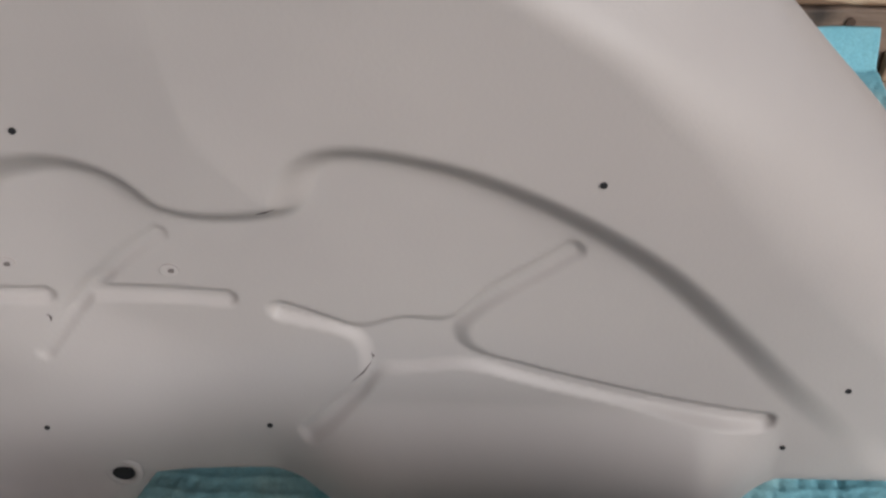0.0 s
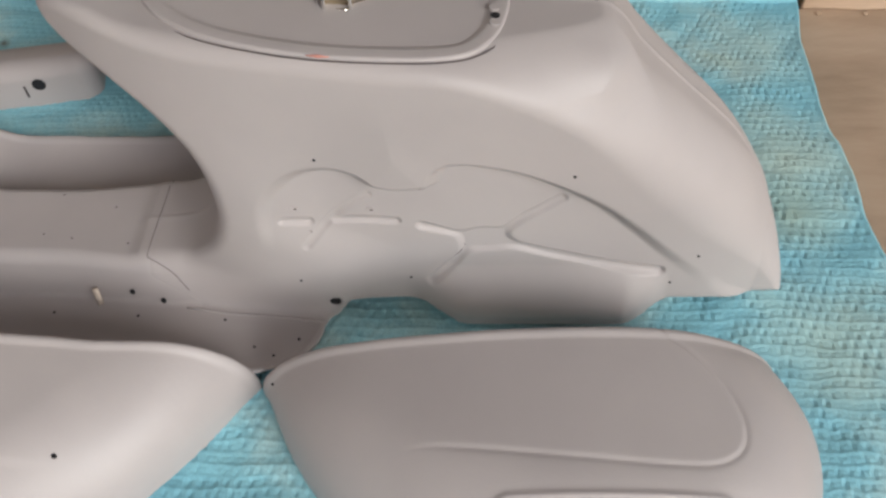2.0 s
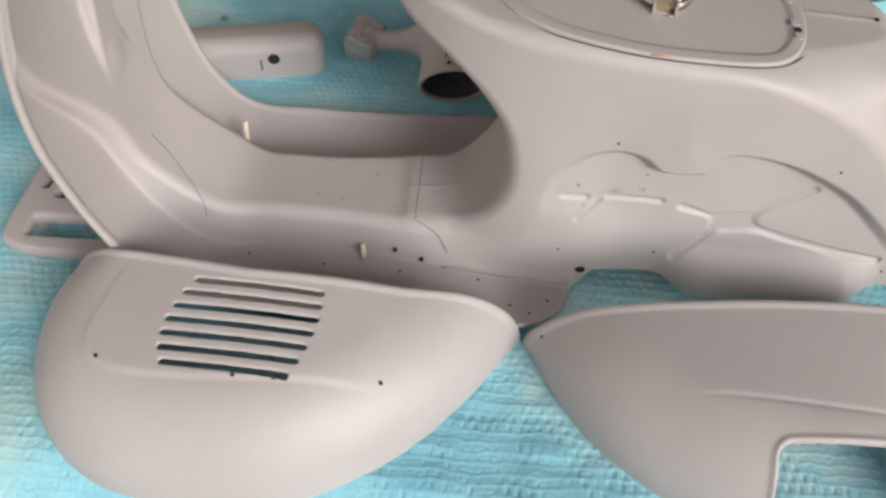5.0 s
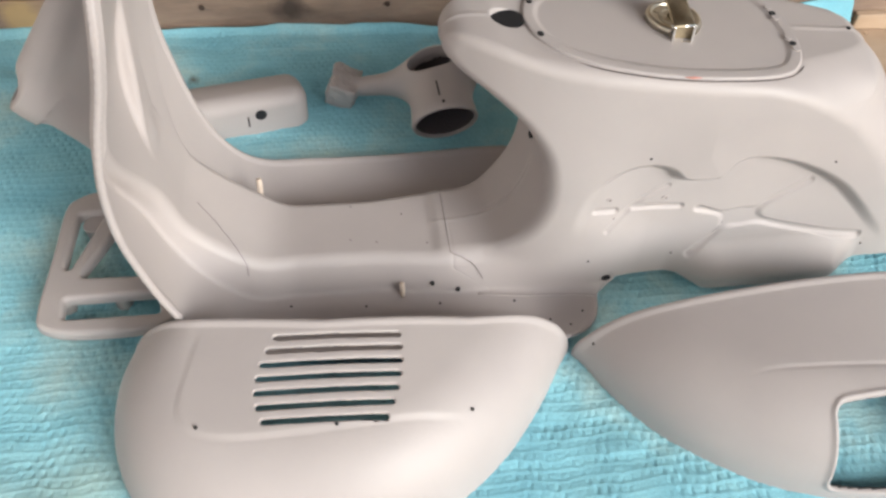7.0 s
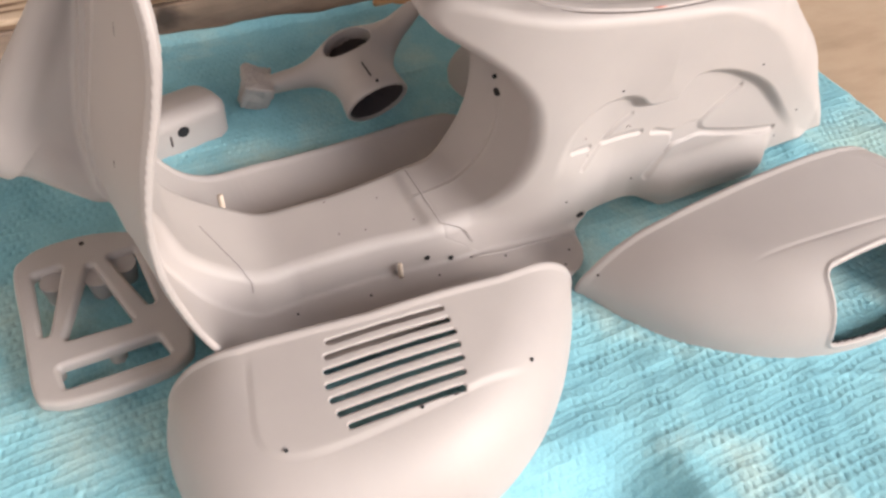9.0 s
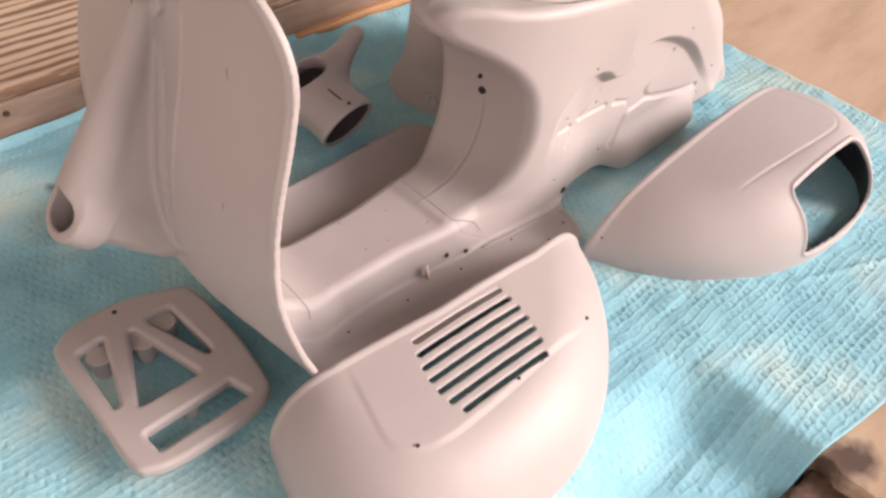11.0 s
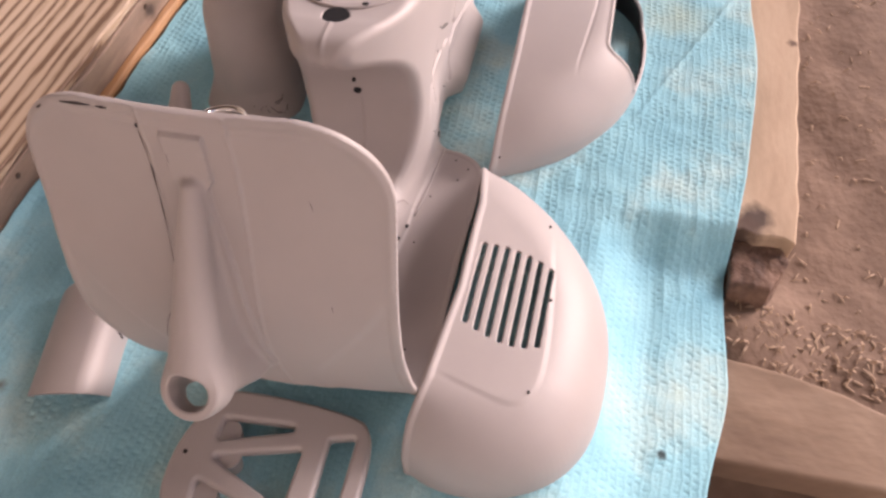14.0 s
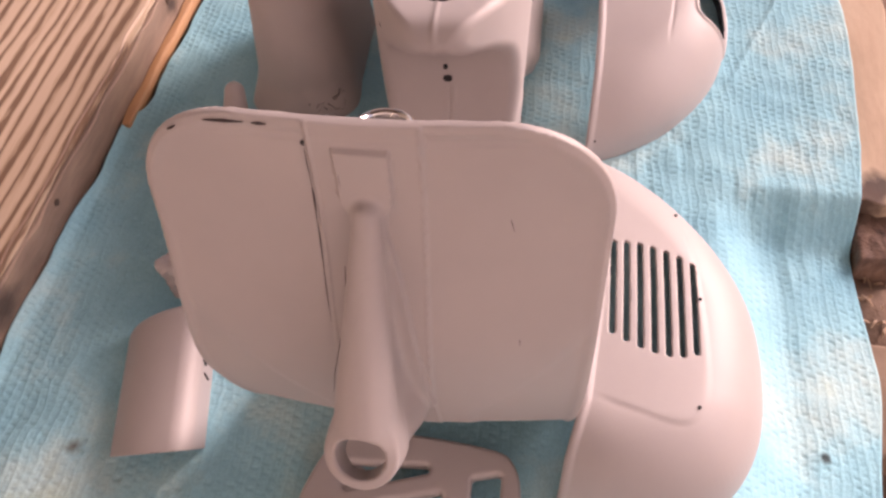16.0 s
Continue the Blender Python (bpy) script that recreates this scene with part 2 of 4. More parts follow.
def pine():
    m = material("pine_grain", (0.5, 0.36, 0.22), 0.55)
    b = m.node_tree.nodes["Principled BSDF"]
    co = node(m, "ShaderNodeTexCoord")
    mp = node(m, "ShaderNodeMapping")
    mp.inputs["Scale"].default_value = (0.10, 1.0, 1.0)
    link(m, co, "Object", mp, "Vector")
    warp = node(m, "ShaderNodeTexNoise", Scale=14.0, Detail=3.0)
    link(m, mp, "Vector", warp, "Vector")
    wave = node(m, "ShaderNodeTexWave", Scale=27.0, Distortion=5.5, Detail=4.0, Detail_Scale=2.2, Detail_Roughness=0.65)
    wave.bands_direction = "Y"
    link(m, mp, "Vector", wave, "Vector")
    rp = node(m, "ShaderNodeValToRGB")
    el = rp.color_ramp.elements
    el[0].position, el[0].color = 0.10, (0.20, 0.12, 0.075, 1)
    el[1].position, el[1].color = 0.34, (0.47, 0.345, 0.24, 1)
    el.new(0.75).color = (0.60, 0.47, 0.35, 1)
    link(m, wave, "Fac", rp, "Fac")
    mix = node(m, "ShaderNodeMix")
    mix.data_type, mix.blend_type = "RGBA", "MULTIPLY"
    mix.inputs[0].default_value = 0.55
    rp2 = node(m, "ShaderNodeValToRGB")
    rp2.color_ramp.elements[0].position, rp2.color_ramp.elements[0].color = 0.3, (0.55, 0.45, 0.38, 1)
    rp2.color_ramp.elements[1].position = 0.65
    link(m, warp, "Fac", rp2, "Fac")
    link(m, rp, "Color", mix, 6)
    link(m, rp2, "Color", mix, 7)
    link(m, mix, 2, b, "Base Color")
    bp = node(m, "ShaderNodeBump", Strength=0.2, Distance=0.0012)
    link(m, wave, "Fac", bp, "Height")
    link(m, bp, "Normal", b, "Normal")
    return m


PINE = pine()
ORANGE = mottled(material("orange_strip", (0.42, 0.22, 0.10), 0.7),
                 [(0.25, (0.30, 0.15, 0.07)), (0.5, (0.42, 0.225, 0.105)), (0.78, (0.52, 0.31, 0.17))], 30, 8, 0.4, 150, (0.3, 1.5, 1.5), distance=0.001)


def cloth_material():
    """Turquoise non-woven wipe: soft fibres, uneven dye and faint yellowish stains."""
    m = material("turquoise_wipe", (0.2, 0.5, 0.52), 0.95)
    b = m.node_tree.nodes["Principled BSDF"]
    b.inputs["Specular IOR Level"].default_value = 0.12
    co = node(m, "ShaderNodeTexCoord")
    fib = node(m, "ShaderNodeTexNoise", Scale=700.0, Detail=3.0, Roughness=0.65)
    link(m, co, "Object", fib, "Vector")
    bp = node(m, "ShaderNodeBump", Strength=0.35, Distance=0.0005)
    link(m, fib, "Fac", bp, "Height")
    link(m, bp, "Normal", b, "Normal")
    big = node(m, "ShaderNodeTexNoise", Scale=8.0, Detail=7.0, Roughness=0.62)
    link(m, co, "Object", big, "Vector")
    rp = node(m, "ShaderNodeValToRGB")
    el = rp.color_ramp.elements
    el[0].position, el[0].color = 0.30, (0.20, 0.46, 0.56, 1)
    el[1].position, el[1].color = 0.50, (0.28, 0.57, 0.65, 1)
    el.new(0.62).color = (0.42, 0.63, 0.64, 1)
    el.new(0.74).color = (0.50, 0.62, 0.51, 1)
    link(m, big, "Fac", rp, "Fac")
    mix = node(m, "ShaderNodeMix")
    mix.data_type, mix.blend_type = "RGBA", "MULTIPLY"
    mix.inputs[0].default_value = 1.0
    mr = node(m, "ShaderNodeMapRange", From_Min=0.3, From_Max=0.7, To_Min=0.88, To_Max=1.10)
    link(m, fib, "Fac", mr, "Value")
    link(m, rp, "Color", mix, 6)
    link(m, mr, "Result", mix, 7)
    link(m, mix, 2, b, "Base Color")
    return m


CLOTH = cloth_material()


def sheet_grid(name, xs, ys, zfun, mat):
    gx, gy = np.meshgrid(xs, ys, indexing="ij")
    ox, oy, oz = zfun(gx, gy)
    n, k = gx.shape
    me = bpy.data.meshes.new(name)
    v = np.stack([ox, oy, oz], -1).reshape(-1, 3)
    i = (np.arange(n - 1)[:, None] * k + np.arange(k - 1)).ravel()
    me.from_pydata(v.tolist(), [], np.stack([i, i + k, i + k + 1, i + 1], 1).tolist())
    me.polygons.foreach_set("use_smooth", np.ones(len(me.polygons), bool))
    me.materials.append(mat)
    return new(name, me)


def value_noise(x, y, seed):
    """Smooth noise in -1..1 from a small random lattice."""
    r = np.random.RandomState(seed).rand(64, 64) * 2 - 1
    i, j = np.floor(x).astype(int), np.floor(y).astype(int)
    u, v = x - i, y - j
    u, v = u * u * (3 - 2 * u), v * v * (3 - 2 * v)
    g = lambda a, b: r[a % 64, b % 64]
    return (g(i, j) * (1 - u) + g(i + 1, j) * u) * (1 - v) + (g(i, j + 1) * (1 - u) + g(i + 1, j + 1) * u) * v


def ground_height(x, y):
    far = np.hypot(x, y) > 1.5
    near = 0.034 * np.exp(-((x + 0.065) / 0.05) ** 2 - ((y + 0.29) / 0.06) ** 2)
    return np.where(far, -0.075, near - 0.072 + 0.006 * value_noise(x * 9, y * 9, 3) + 0.003 * value_noise(x * 30, y * 30, 4))


axis = np.concatenate([[-400, -60, -12, -4, -1.8], np.linspace(-1.2, 1.2, 161), [1.8, 4, 12, 60, 400]])
tagged(sheet_grid("ground", axis, axis, lambda x, y: (x, y, ground_height(x, y)), DIRT), "bare reddish brown dirt with sawdust and wood chips", "ground", kind="structure")


def board(name, x0, x1, y0, y1, z0, z1, mat, label, rough=0.0015, seed=0, bevel=0.002, jag=0.0, group=""):
    """A sawn board with worn edges; jag roughens its low-x end."""
    bm = bmesh.new()
    nx, ny = max(int((x1 - x0) / 0.02), 2), max(int((y1 - y0) / 0.01), 2)
    rnd = random.Random(seed)
    grid = {}
    for i in range(nx + 1):
        for j in range(ny + 1):
            for k in range(2):
                x, y, z = x0 + (x1 - x0) * i / nx, y0 + (y1 - y0) * j / ny, (z0, z1)[k]
                if i == 0:
                    x += rnd.uniform(-1, 1) * jag
                if k:
                    z += rnd.uniform(-1, 1) * rough * 0.1
                if j in (0, ny):
                    y += rnd.uniform(-1, 1) * rough
                grid[i, j, k] = bm.verts.new((x, y, z))
    for i in range(nx):
        for j in range(ny):
            bm.faces.new([grid[i, j, 1], grid[i + 1, j, 1], grid[i + 1, j + 1, 1], grid[i, j + 1, 1]])
            bm.faces.new([grid[i, j, 0], grid[i, j + 1, 0], grid[i + 1, j + 1, 0], grid[i + 1, j, 0]])
    for i in range(nx):
        for j, s in ((0, 1), (ny, -1)):
            f = [grid[i, j, 0], grid[i + 1, j, 0], grid[i + 1, j, 1], grid[i, j, 1]]
            bm.faces.new(f[::s])
    for j in range(ny):
        for i, s in ((0, -1), (nx, 1)):
            f = [grid[i, j, 0], grid[i, j + 1, 0], grid[i, j + 1, 1], grid[i, j, 1]]
            bm.faces.new(f[::s])
    ob = part(name, bm, mat, None, "", smooth=True)
    b = ob.modifiers.new("worn", "BEVEL")
    b.width, b.segments, b.limit_method, b.angle_limit = bevel, 2, "ANGLE", radians(50)
    b.harden_normals = True
    return tagged(ob, label, "board", group)


board("deck_board", -0.55, 1.2, -0.170, 0.250, -0.060, -0.004, TAN, "dusty tan wooden board under a turquoise cloth", seed=1)
CHARRED_END = mottled(material("scorched_board", (0.4, 0.27, 0.18), 0.85),
                     [(0.25, (0.36, 0.26, 0.175)), (0.5, (0.49, 0.36, 0.25)), (0.78, (0.58, 0.45, 0.33))], 14, 8, 0.35, 110, (0.5, 1.6, 1), distance=0.0012)


def spot(m, at, radius, colour, wobble=1.0, scale=60.0, blur=0.5, axes=(1, 1, 0)):
    """An uneven stain round a point, over the colour that the material has."""
    b = m.node_tree.nodes["Principled BSDF"]
    before = b.inputs["Base Color"].links[0].from_socket
    co = node(m, "ShaderNodeTexCoord")
    far = node(m, "ShaderNodeVectorMath")
    far.operation = "DISTANCE"
    flat = node(m, "ShaderNodeVectorMath")
    flat.operation = "MULTIPLY"
    flat.inputs[1].default_value = axes
    link(m, co, "Object", flat, 0)
    link(m, flat, "Vector", far, 0)
    far.inputs[1].default_value = at if len(at) == 3 else (*at, 0)
    nz = node(m, "ShaderNodeTexNoise", Scale=scale, Detail=4.0)
    link(m, co, "Object", nz, "Vector")
    add = node(m, "ShaderNodeMath")
    add.operation = "MULTIPLY_ADD"
    link(m, nz, "Fac", add, 0)
    add.inputs[1].default_value = radius * 2 * wobble
    link(m, far, "Value", add, 2)
    mr = node(m, "ShaderNodeMapRange", From_Min=radius * (wobble + 1 + blur), From_Max=radius * (wobble + 1 - blur), To_Min=0.0, To_Max=0.92)
    link(m, add, 0, mr, "Value")
    mix = node(m, "ShaderNodeMix")
    mix.data_type = "RGBA"
    link(m, mr, "Result", mix, 0)
    m.node_tree.links.new(before, mix.inputs[6])
    mix.inputs[7].default_value = (*colour, 1)
    link(m, mix, 2, b, "Base Color")


spot(CHARRED_END, (0.028, -0.305), 0.012, (0.05, 0.032, 0.026), 1.0, 70)
spot(CHARRED_END, (0.018, -0.296), 0.012, (0.10, 0.06, 0.045), 1.0, 90)
spot(CHARRED_END, (0.255, -0.330), 0.004, (0.12, 0.07, 0.05), 0.8, 200)
board("deck_board", 0.013, 1.2, -0.336, -0.100, -0.045, -0.006, CHARRED_END, "dusty tan plank with a scorched end, beside bare dirt", seed=2, jag=0.004).matrix_world = pose(0, 0, 0, 0, 0, -3.2)


def lump(outline, z1, z0, r, seed, rough):
    """A worn slab: an outline with rounded edges and uneven faces."""
    o = Outline(outline, True, 0.05, 0.002)

    def f(x, y, z):
        w = rough * value_noise(x * 60, y * 60 + z * 30, seed) + 0.5 * rough * value_noise(x * 170, y * 170 + z * 90, seed + 1)
        return rmax(o(x, y) + w, np.maximum(z - z1 + 0.8 * w, z0 - z), r)
    return f


SLAB = mottled(material("dirty_slab", (0.3, 0.2, 0.14), 0.9),
               [(0.25, (0.17, 0.112, 0.076)), (0.5, (0.26, 0.180, 0.125)), (0.78, (0.36, 0.262, 0.19))], 16, 8, 0.4, 110, (1.4, 0.5, 1), distance=0.0012)
tagged(solid("lower_board", lump([(-0.178, -0.18), (-0.094, -0.18), (-0.093, -0.288), (-0.100, -0.335), (-0.108, -0.372), (-0.126, -0.420), (-0.150, -0.462), (-0.172, -0.470), (-0.181, -0.420)], -0.045, -0.090, 0.004, 41, 0.0004),
             (-0.20, -0.49, -0.092), (-0.08, -0.17, -0.036), 0.0025, SLAB), "worn tan slab lying in the dirt", "board")
tagged(solid("scorched_stub", lump([(-0.046, -0.318), (-0.044, -0.302), (-0.044, -0.289), (0.000, -0.289), (0.000, -0.326), (-0.014, -0.334), (-0.032, -0.328)], -0.019, -0.070, 0.003, 43, 0.0016),
             (-0.062, -0.35, -0.075), (0.010, -0.23, -0.008), 0.002, CHAR), "scorched broken board end beside a plank", "board")
board("ledge_strip", -0.112, -0.028, -0.316, -0.311, -0.080, -0.052, TAN, "thin tan edge of a board in the dirt", seed=5)
for ob in (board("beam", -0.9, 1.3, 0.0, 0.060, -0.06, 0.0345, BROWN, "dark weathered brown beam along a turquoise cloth", seed=6),
           board("pine_plank", -0.9, 1.3, 0.0015, 0.50, 0.0355, 0.0445, PINE, "striped pine plank with strong dark grain", seed=7),
           board("edge_strip", 0.020, 0.215, -0.0085, -0.0005, -0.0035, 0.0075, ORANGE, "light orange wooden strip along a beam", seed=8),
           board("edge_strip", 0.362, 1.3, -0.010, -0.001, -0.0035, 0.013, TAN, "light orange wooden strip along a beam", seed=8)):
    ob.matrix_world = pose(0, 0.270, 0, 0, 0, -2.2)
CHIP = mottled(material("pale_chips", (0.55, 0.4, 0.28), 0.85), [(0.3, (0.30, 0.20, 0.13)), (0.7, (0.50, 0.37, 0.26))], 150)


def chips(name, count, seed, box, size, label):
    """Loose shavings strewn over the ground, one joined mesh."""
    rnd = random.Random(seed)
    verts, faces = [], []
    for _ in range(count):
        x, y = rnd.uniform(box[0], box[1]), rnd.uniform(box[2], box[3])
        z = float(ground_height(np.array([x]), np.array([y]))[0]) + 0.0006
        a, l, w = rnd.uniform(0, math.pi), rnd.uniform(*size), rnd.uniform(0.0008, 0.0022)
        up, curl = rnd.uniform(-0.2, 0.25), rnd.uniform(0.0, 0.003)
        c, s_ = math.cos(a), math.sin(a)
        base = len(verts)
        for t, h in ((-1, 0), (0, curl), (1, 0)):
            for k in (-1, 1):
                px, py = t * l / 2, k * w * (1 - 0.5 * abs(t)) / 2
                verts.append((x + px * c - py * s_, y + px * s_ + py * c, z + h + max(0, up * t) * l * 0.3))
                verts.append((x + px * c - py * s_, y + px * s_ + py * c, z + h + max(0, up * t) * l * 0.3 + 0.0006))
        for i in (0, 4):
            b = base + i
            for q in ((0, 2, 6, 4), (1, 5, 7, 3), (0, 4, 5, 1), (2, 3, 7, 6)):
                faces.append([b + j for j in q])
    me = bpy.data.meshes.new(name)
    me.from_pydata(verts, [], faces)
    me.materials.append(CHIP)
    return tagged(new(name, me), label, "wood chips", kind="stuff")


chips("wood_chips", 900, 31, (-0.5, 0.9, -0.75, -0.345), (0.003, 0.012), "pale wood shavings strewn over brown dirt")
chips("wood_chips", 170, 32, (-0.095, -0.036, -0.42, -0.27), (0.003, 0.011), "pale wood shavings beside a broken board")

# the beam: a scorched patch, nail heads and old holes
spot(BROWN, (0.322, 0.0, 0.031), 0.0085, (0.03, 0.02, 0.016), 1.0, 90, 0.7, (1, 0, 1))
spot(BROWN, (-0.385, 0.0, 0.020), 0.016, (0.42, 0.29, 0.14), 0.7, 50, 0.4, (1, 0, 1))
spot(BROWN, (0.155, 0.0, 0.018), 0.007, (0.04, 0.025, 0.02), 1.0, 90, 0.7, (1, 0, 1))
spot(BROWN, (-0.16, 0.0, 0.022), 0.012, (0.05, 0.033, 0.026), 1.2, 60, 0.8, (1, 0, 1))
beam = next(o for o in bpy.data.objects if o.name == "beam")
NAIL = material("rusty_nail", (0.10, 0.065, 0.05), 0.55, 0.6)
for nx, nz in ((0.2785, 0.0265), (0.3405, 0.0270), (0.150, 0.0255), (-0.075, 0.0265), (-0.235, 0.0255)):
    disc("nail_head", (nx, -0.0002, nz), (0, -1, 0), 0.0026, 0.003, NAIL, beam, "rusty round nail head")
for nx, ny in ((0.3735, 0.2405), (0.4080, 0.2395)):
    tagged(disc("screw", (nx, ny, -0.0030), (0, 0, 1), 0.0016, 0.004, CHROME, None), "small shiny screw in a tan board", "screw", "screws in the board")
# added walls and ceiling, out of view, to bounce and block the light
BOUNCE_CREAM = mottled(material("bounce_cream", (0.6, 0.54, 0.46), 0.9), [(0.3, (0.66, 0.645, 0.63)), (0.7, (0.74, 0.725, 0.71))], 3, 4)


BOUNCE_PALE = mottled(material("bounce_pale", (0.2, 0.14, 0.1), 0.8), [(0.3, (0.46, 0.42, 0.37)), (0.7, (0.54, 0.50, 0.45))], 3, 4)


BLOCKER_BROWN = mottled(material("blocker_brown", (0.2, 0.14, 0.1), 0.8), [(0.3, (0.13, 0.10, 0.08)), (0.7, (0.20, 0.155, 0.12))], 3, 4)


def slab(name, x0, x1, y0, y1, z0, z1, label, category, mat=BOUNCE_CREAM):
    bm = bmesh.new()
    bmesh.ops.create_cube(bm, size=1)
    bmesh.ops.scale(bm, vec=(x1 - x0, y1 - y0, z1 - z0), verts=bm.verts)
    bmesh.ops.translate(bm, vec=((x0 + x1) / 2, (y0 + y1) / 2, (z0 + z1) / 2), verts=bm.verts)
    return tagged(part(name, bm, mat, None, smooth=False), label, category, kind="structure")


# both walls reflect fill onto the parts; the ceiling cuts the sky above
slab("bounce_north", -1.0, 3.2, 1.60, 1.72, -0.08, 2.35, "unseen pale wall added to bounce light from the north", "wall", BOUNCE_PALE)
slab("bounce_west", -1.12, -1.0, -2.6, 1.72, -0.08, 2.35, "unseen cream wall added to bounce light from the west", "wall")
slab("ceiling", -1.12, 3.2, -2.2, 1.72, 2.35, 2.43, "unseen brown ceiling added to block the sky overhead", "ceiling", BLOCKER_BROWN)


def cloth_height(x, y):
    z = 0.0007 * value_noise(x * 70, y * 70, 11) + 0.0014 * value_noise(x * 16, y * 16, 12)
    fold = value_noise(x * 26 + y * 5, y * 9 - x * 3, 21)
    z = z + 0.0013 * np.clip(fold, 0, 1) ** 2
    z = z + 0.0006 * value_noise(x * 30 + y * 10, y * 150, 25) * step(0.09 - np.abs(x + 0.01), 0.0, 0.05) * step(-y, 0.09, 0.13)
    z = z + 0.0005 * value_noise(x * 22 - y * 40, y * 95 + x * 30, 23) * (0.25 + 0.75 * step(value_noise(x * 5, y * 5, 24), -0.2, 0.5))
    along = np.clip(((x - 0.0005) * 0.0432 + (y - 0.1606) * -0.0019) / 0.001870, 0, 1)
    z = z + 0.0022 * np.exp(-(np.hypot(x - 0.0005 - along * 0.0432, y - 0.1606 - along * -0.0019) / 0.0024) ** 2)
    drop = step(-x, 0.000, 0.040) * step(-y, 0.178, 0.235)
    z = z - 0.027 * drop - 0.008 * step(-y, 0.235, 0.3) * drop
    z = z + 0.0010 * np.exp(-((x * 0.45 + y + 0.16) / 0.003) ** 2) * step(x, 0.0, 0.05) * step(-y, 0.19, 0.22)
    z = z + 0.0022 * value_noise(x * 9 + y * 40, y * 7 - x * 6, 15) * step(-x, 0.16, 0.24)
    beam = 0.270 - 0.0384 * x
    climb = step(y - beam, -0.012, -0.0005)
    return z + 0.016 * climb * step(x, 0.18, 0.35) + 0.006 * climb + 0.0025


def cloth_place(u, v):
    """u, v in 0..1 over the cloth, with wavy edges."""
    x = -0.42 + u * (0.763 + 0.012 * step(v, 0.80, 1.0) + 0.020 * step(1 - v, 0.7, 1.0)) + 0.0015 * np.sin(v * 40)
    far = 0.2685 - 0.0384 * x - 0.012 * step(x, 0.02, 0.06) * step(0.25 - x, 0.0, 0.05) + 0.0015 * np.sin(u * 21) - 0.0012 + 0.001 * np.sin(u * 60)
    near = -0.306 + 0.018 * step(-x, -0.14, 0.02) + 0.012 * step(-x, 0.12, 0.24) + 0.002 * np.sin(u * 30)
    y = near + (far - near) * v
    return x, y, cloth_height(x, y)


spot(CLOTH, (-0.192, -0.2445), 0.0032, (0.05, 0.06, 0.06), 0.8, 300)
spot(CLOTH, (-0.240, 0.205), 0.0035, (0.16, 0.17, 0.15), 1.0, 160, 0.9)
spot(CLOTH, (0.305, 0.075), 0.030, (0.50, 0.63, 0.55), 1.0, 35, 1.2)
spot(CLOTH, (0.300, -0.060), 0.026, (0.47, 0.64, 0.58), 1.0, 35, 1.2)
spot(CLOTH, (0.320, 0.190), 0.022, (0.45, 0.63, 0.60), 1.0, 35, 1.2)
spot(CLOTH, (-0.290, -0.170), 0.026, (0.44, 0.58, 0.52), 1.0, 35, 1.2)
spot(CLOTH, (0.245, -0.235), 0.022, (0.36, 0.50, 0.45), 1.0, 45, 1.0)
spot(CLOTH, (0.300, 0.030), 0.018, (0.37, 0.50, 0.43), 1.0, 45, 1.0)


def emboss(x, y):
    """The pressed pattern: short upright and lying pits, set off row by row, with low ribs between the rows."""
    wx = x + 0.0016 * value_noise(x * 55, y * 55, 61) + 0.0011 * value_noise(x * 170, y * 170, 62)
    wy = y + 0.0016 * value_noise(x * 50, y * 60, 63) + 0.0009 * value_noise(x * 180, y * 160, 64)
    cu, cv = 0.0062, 0.0060
    row = np.floor(wy / cv)
    fv = wy / cv - row - 0.5
    u = wx / cu + 0.5 * (row % 2)
    fu = u - np.floor(u) - 0.5
    keep = np.clip(0.70 + 0.6 * value_noise(x * 110, y * 110, 66), 0.05, 1)
    other = np.clip(0.60 + 0.7 * value_noise(x * 105, y * 115, 67), 0.0, 1)
    upright = np.exp(-(fu * cu / 0.0009) ** 2 - (fv * cv / 0.0024) ** 4) * keep
    side = np.abs(fu) - 0.5
    lying = np.exp(-(side * cu / 0.0019) ** 4 - ((np.abs(fv) - 0.25) * cv / 0.0008) ** 2) * other * 0.42
    rib = np.exp(-((0.5 - np.abs(fv)) * cv / 0.0009) ** 2)
    return 0.85 - 0.85 * np.maximum(upright, lying) + 0.15 * rib


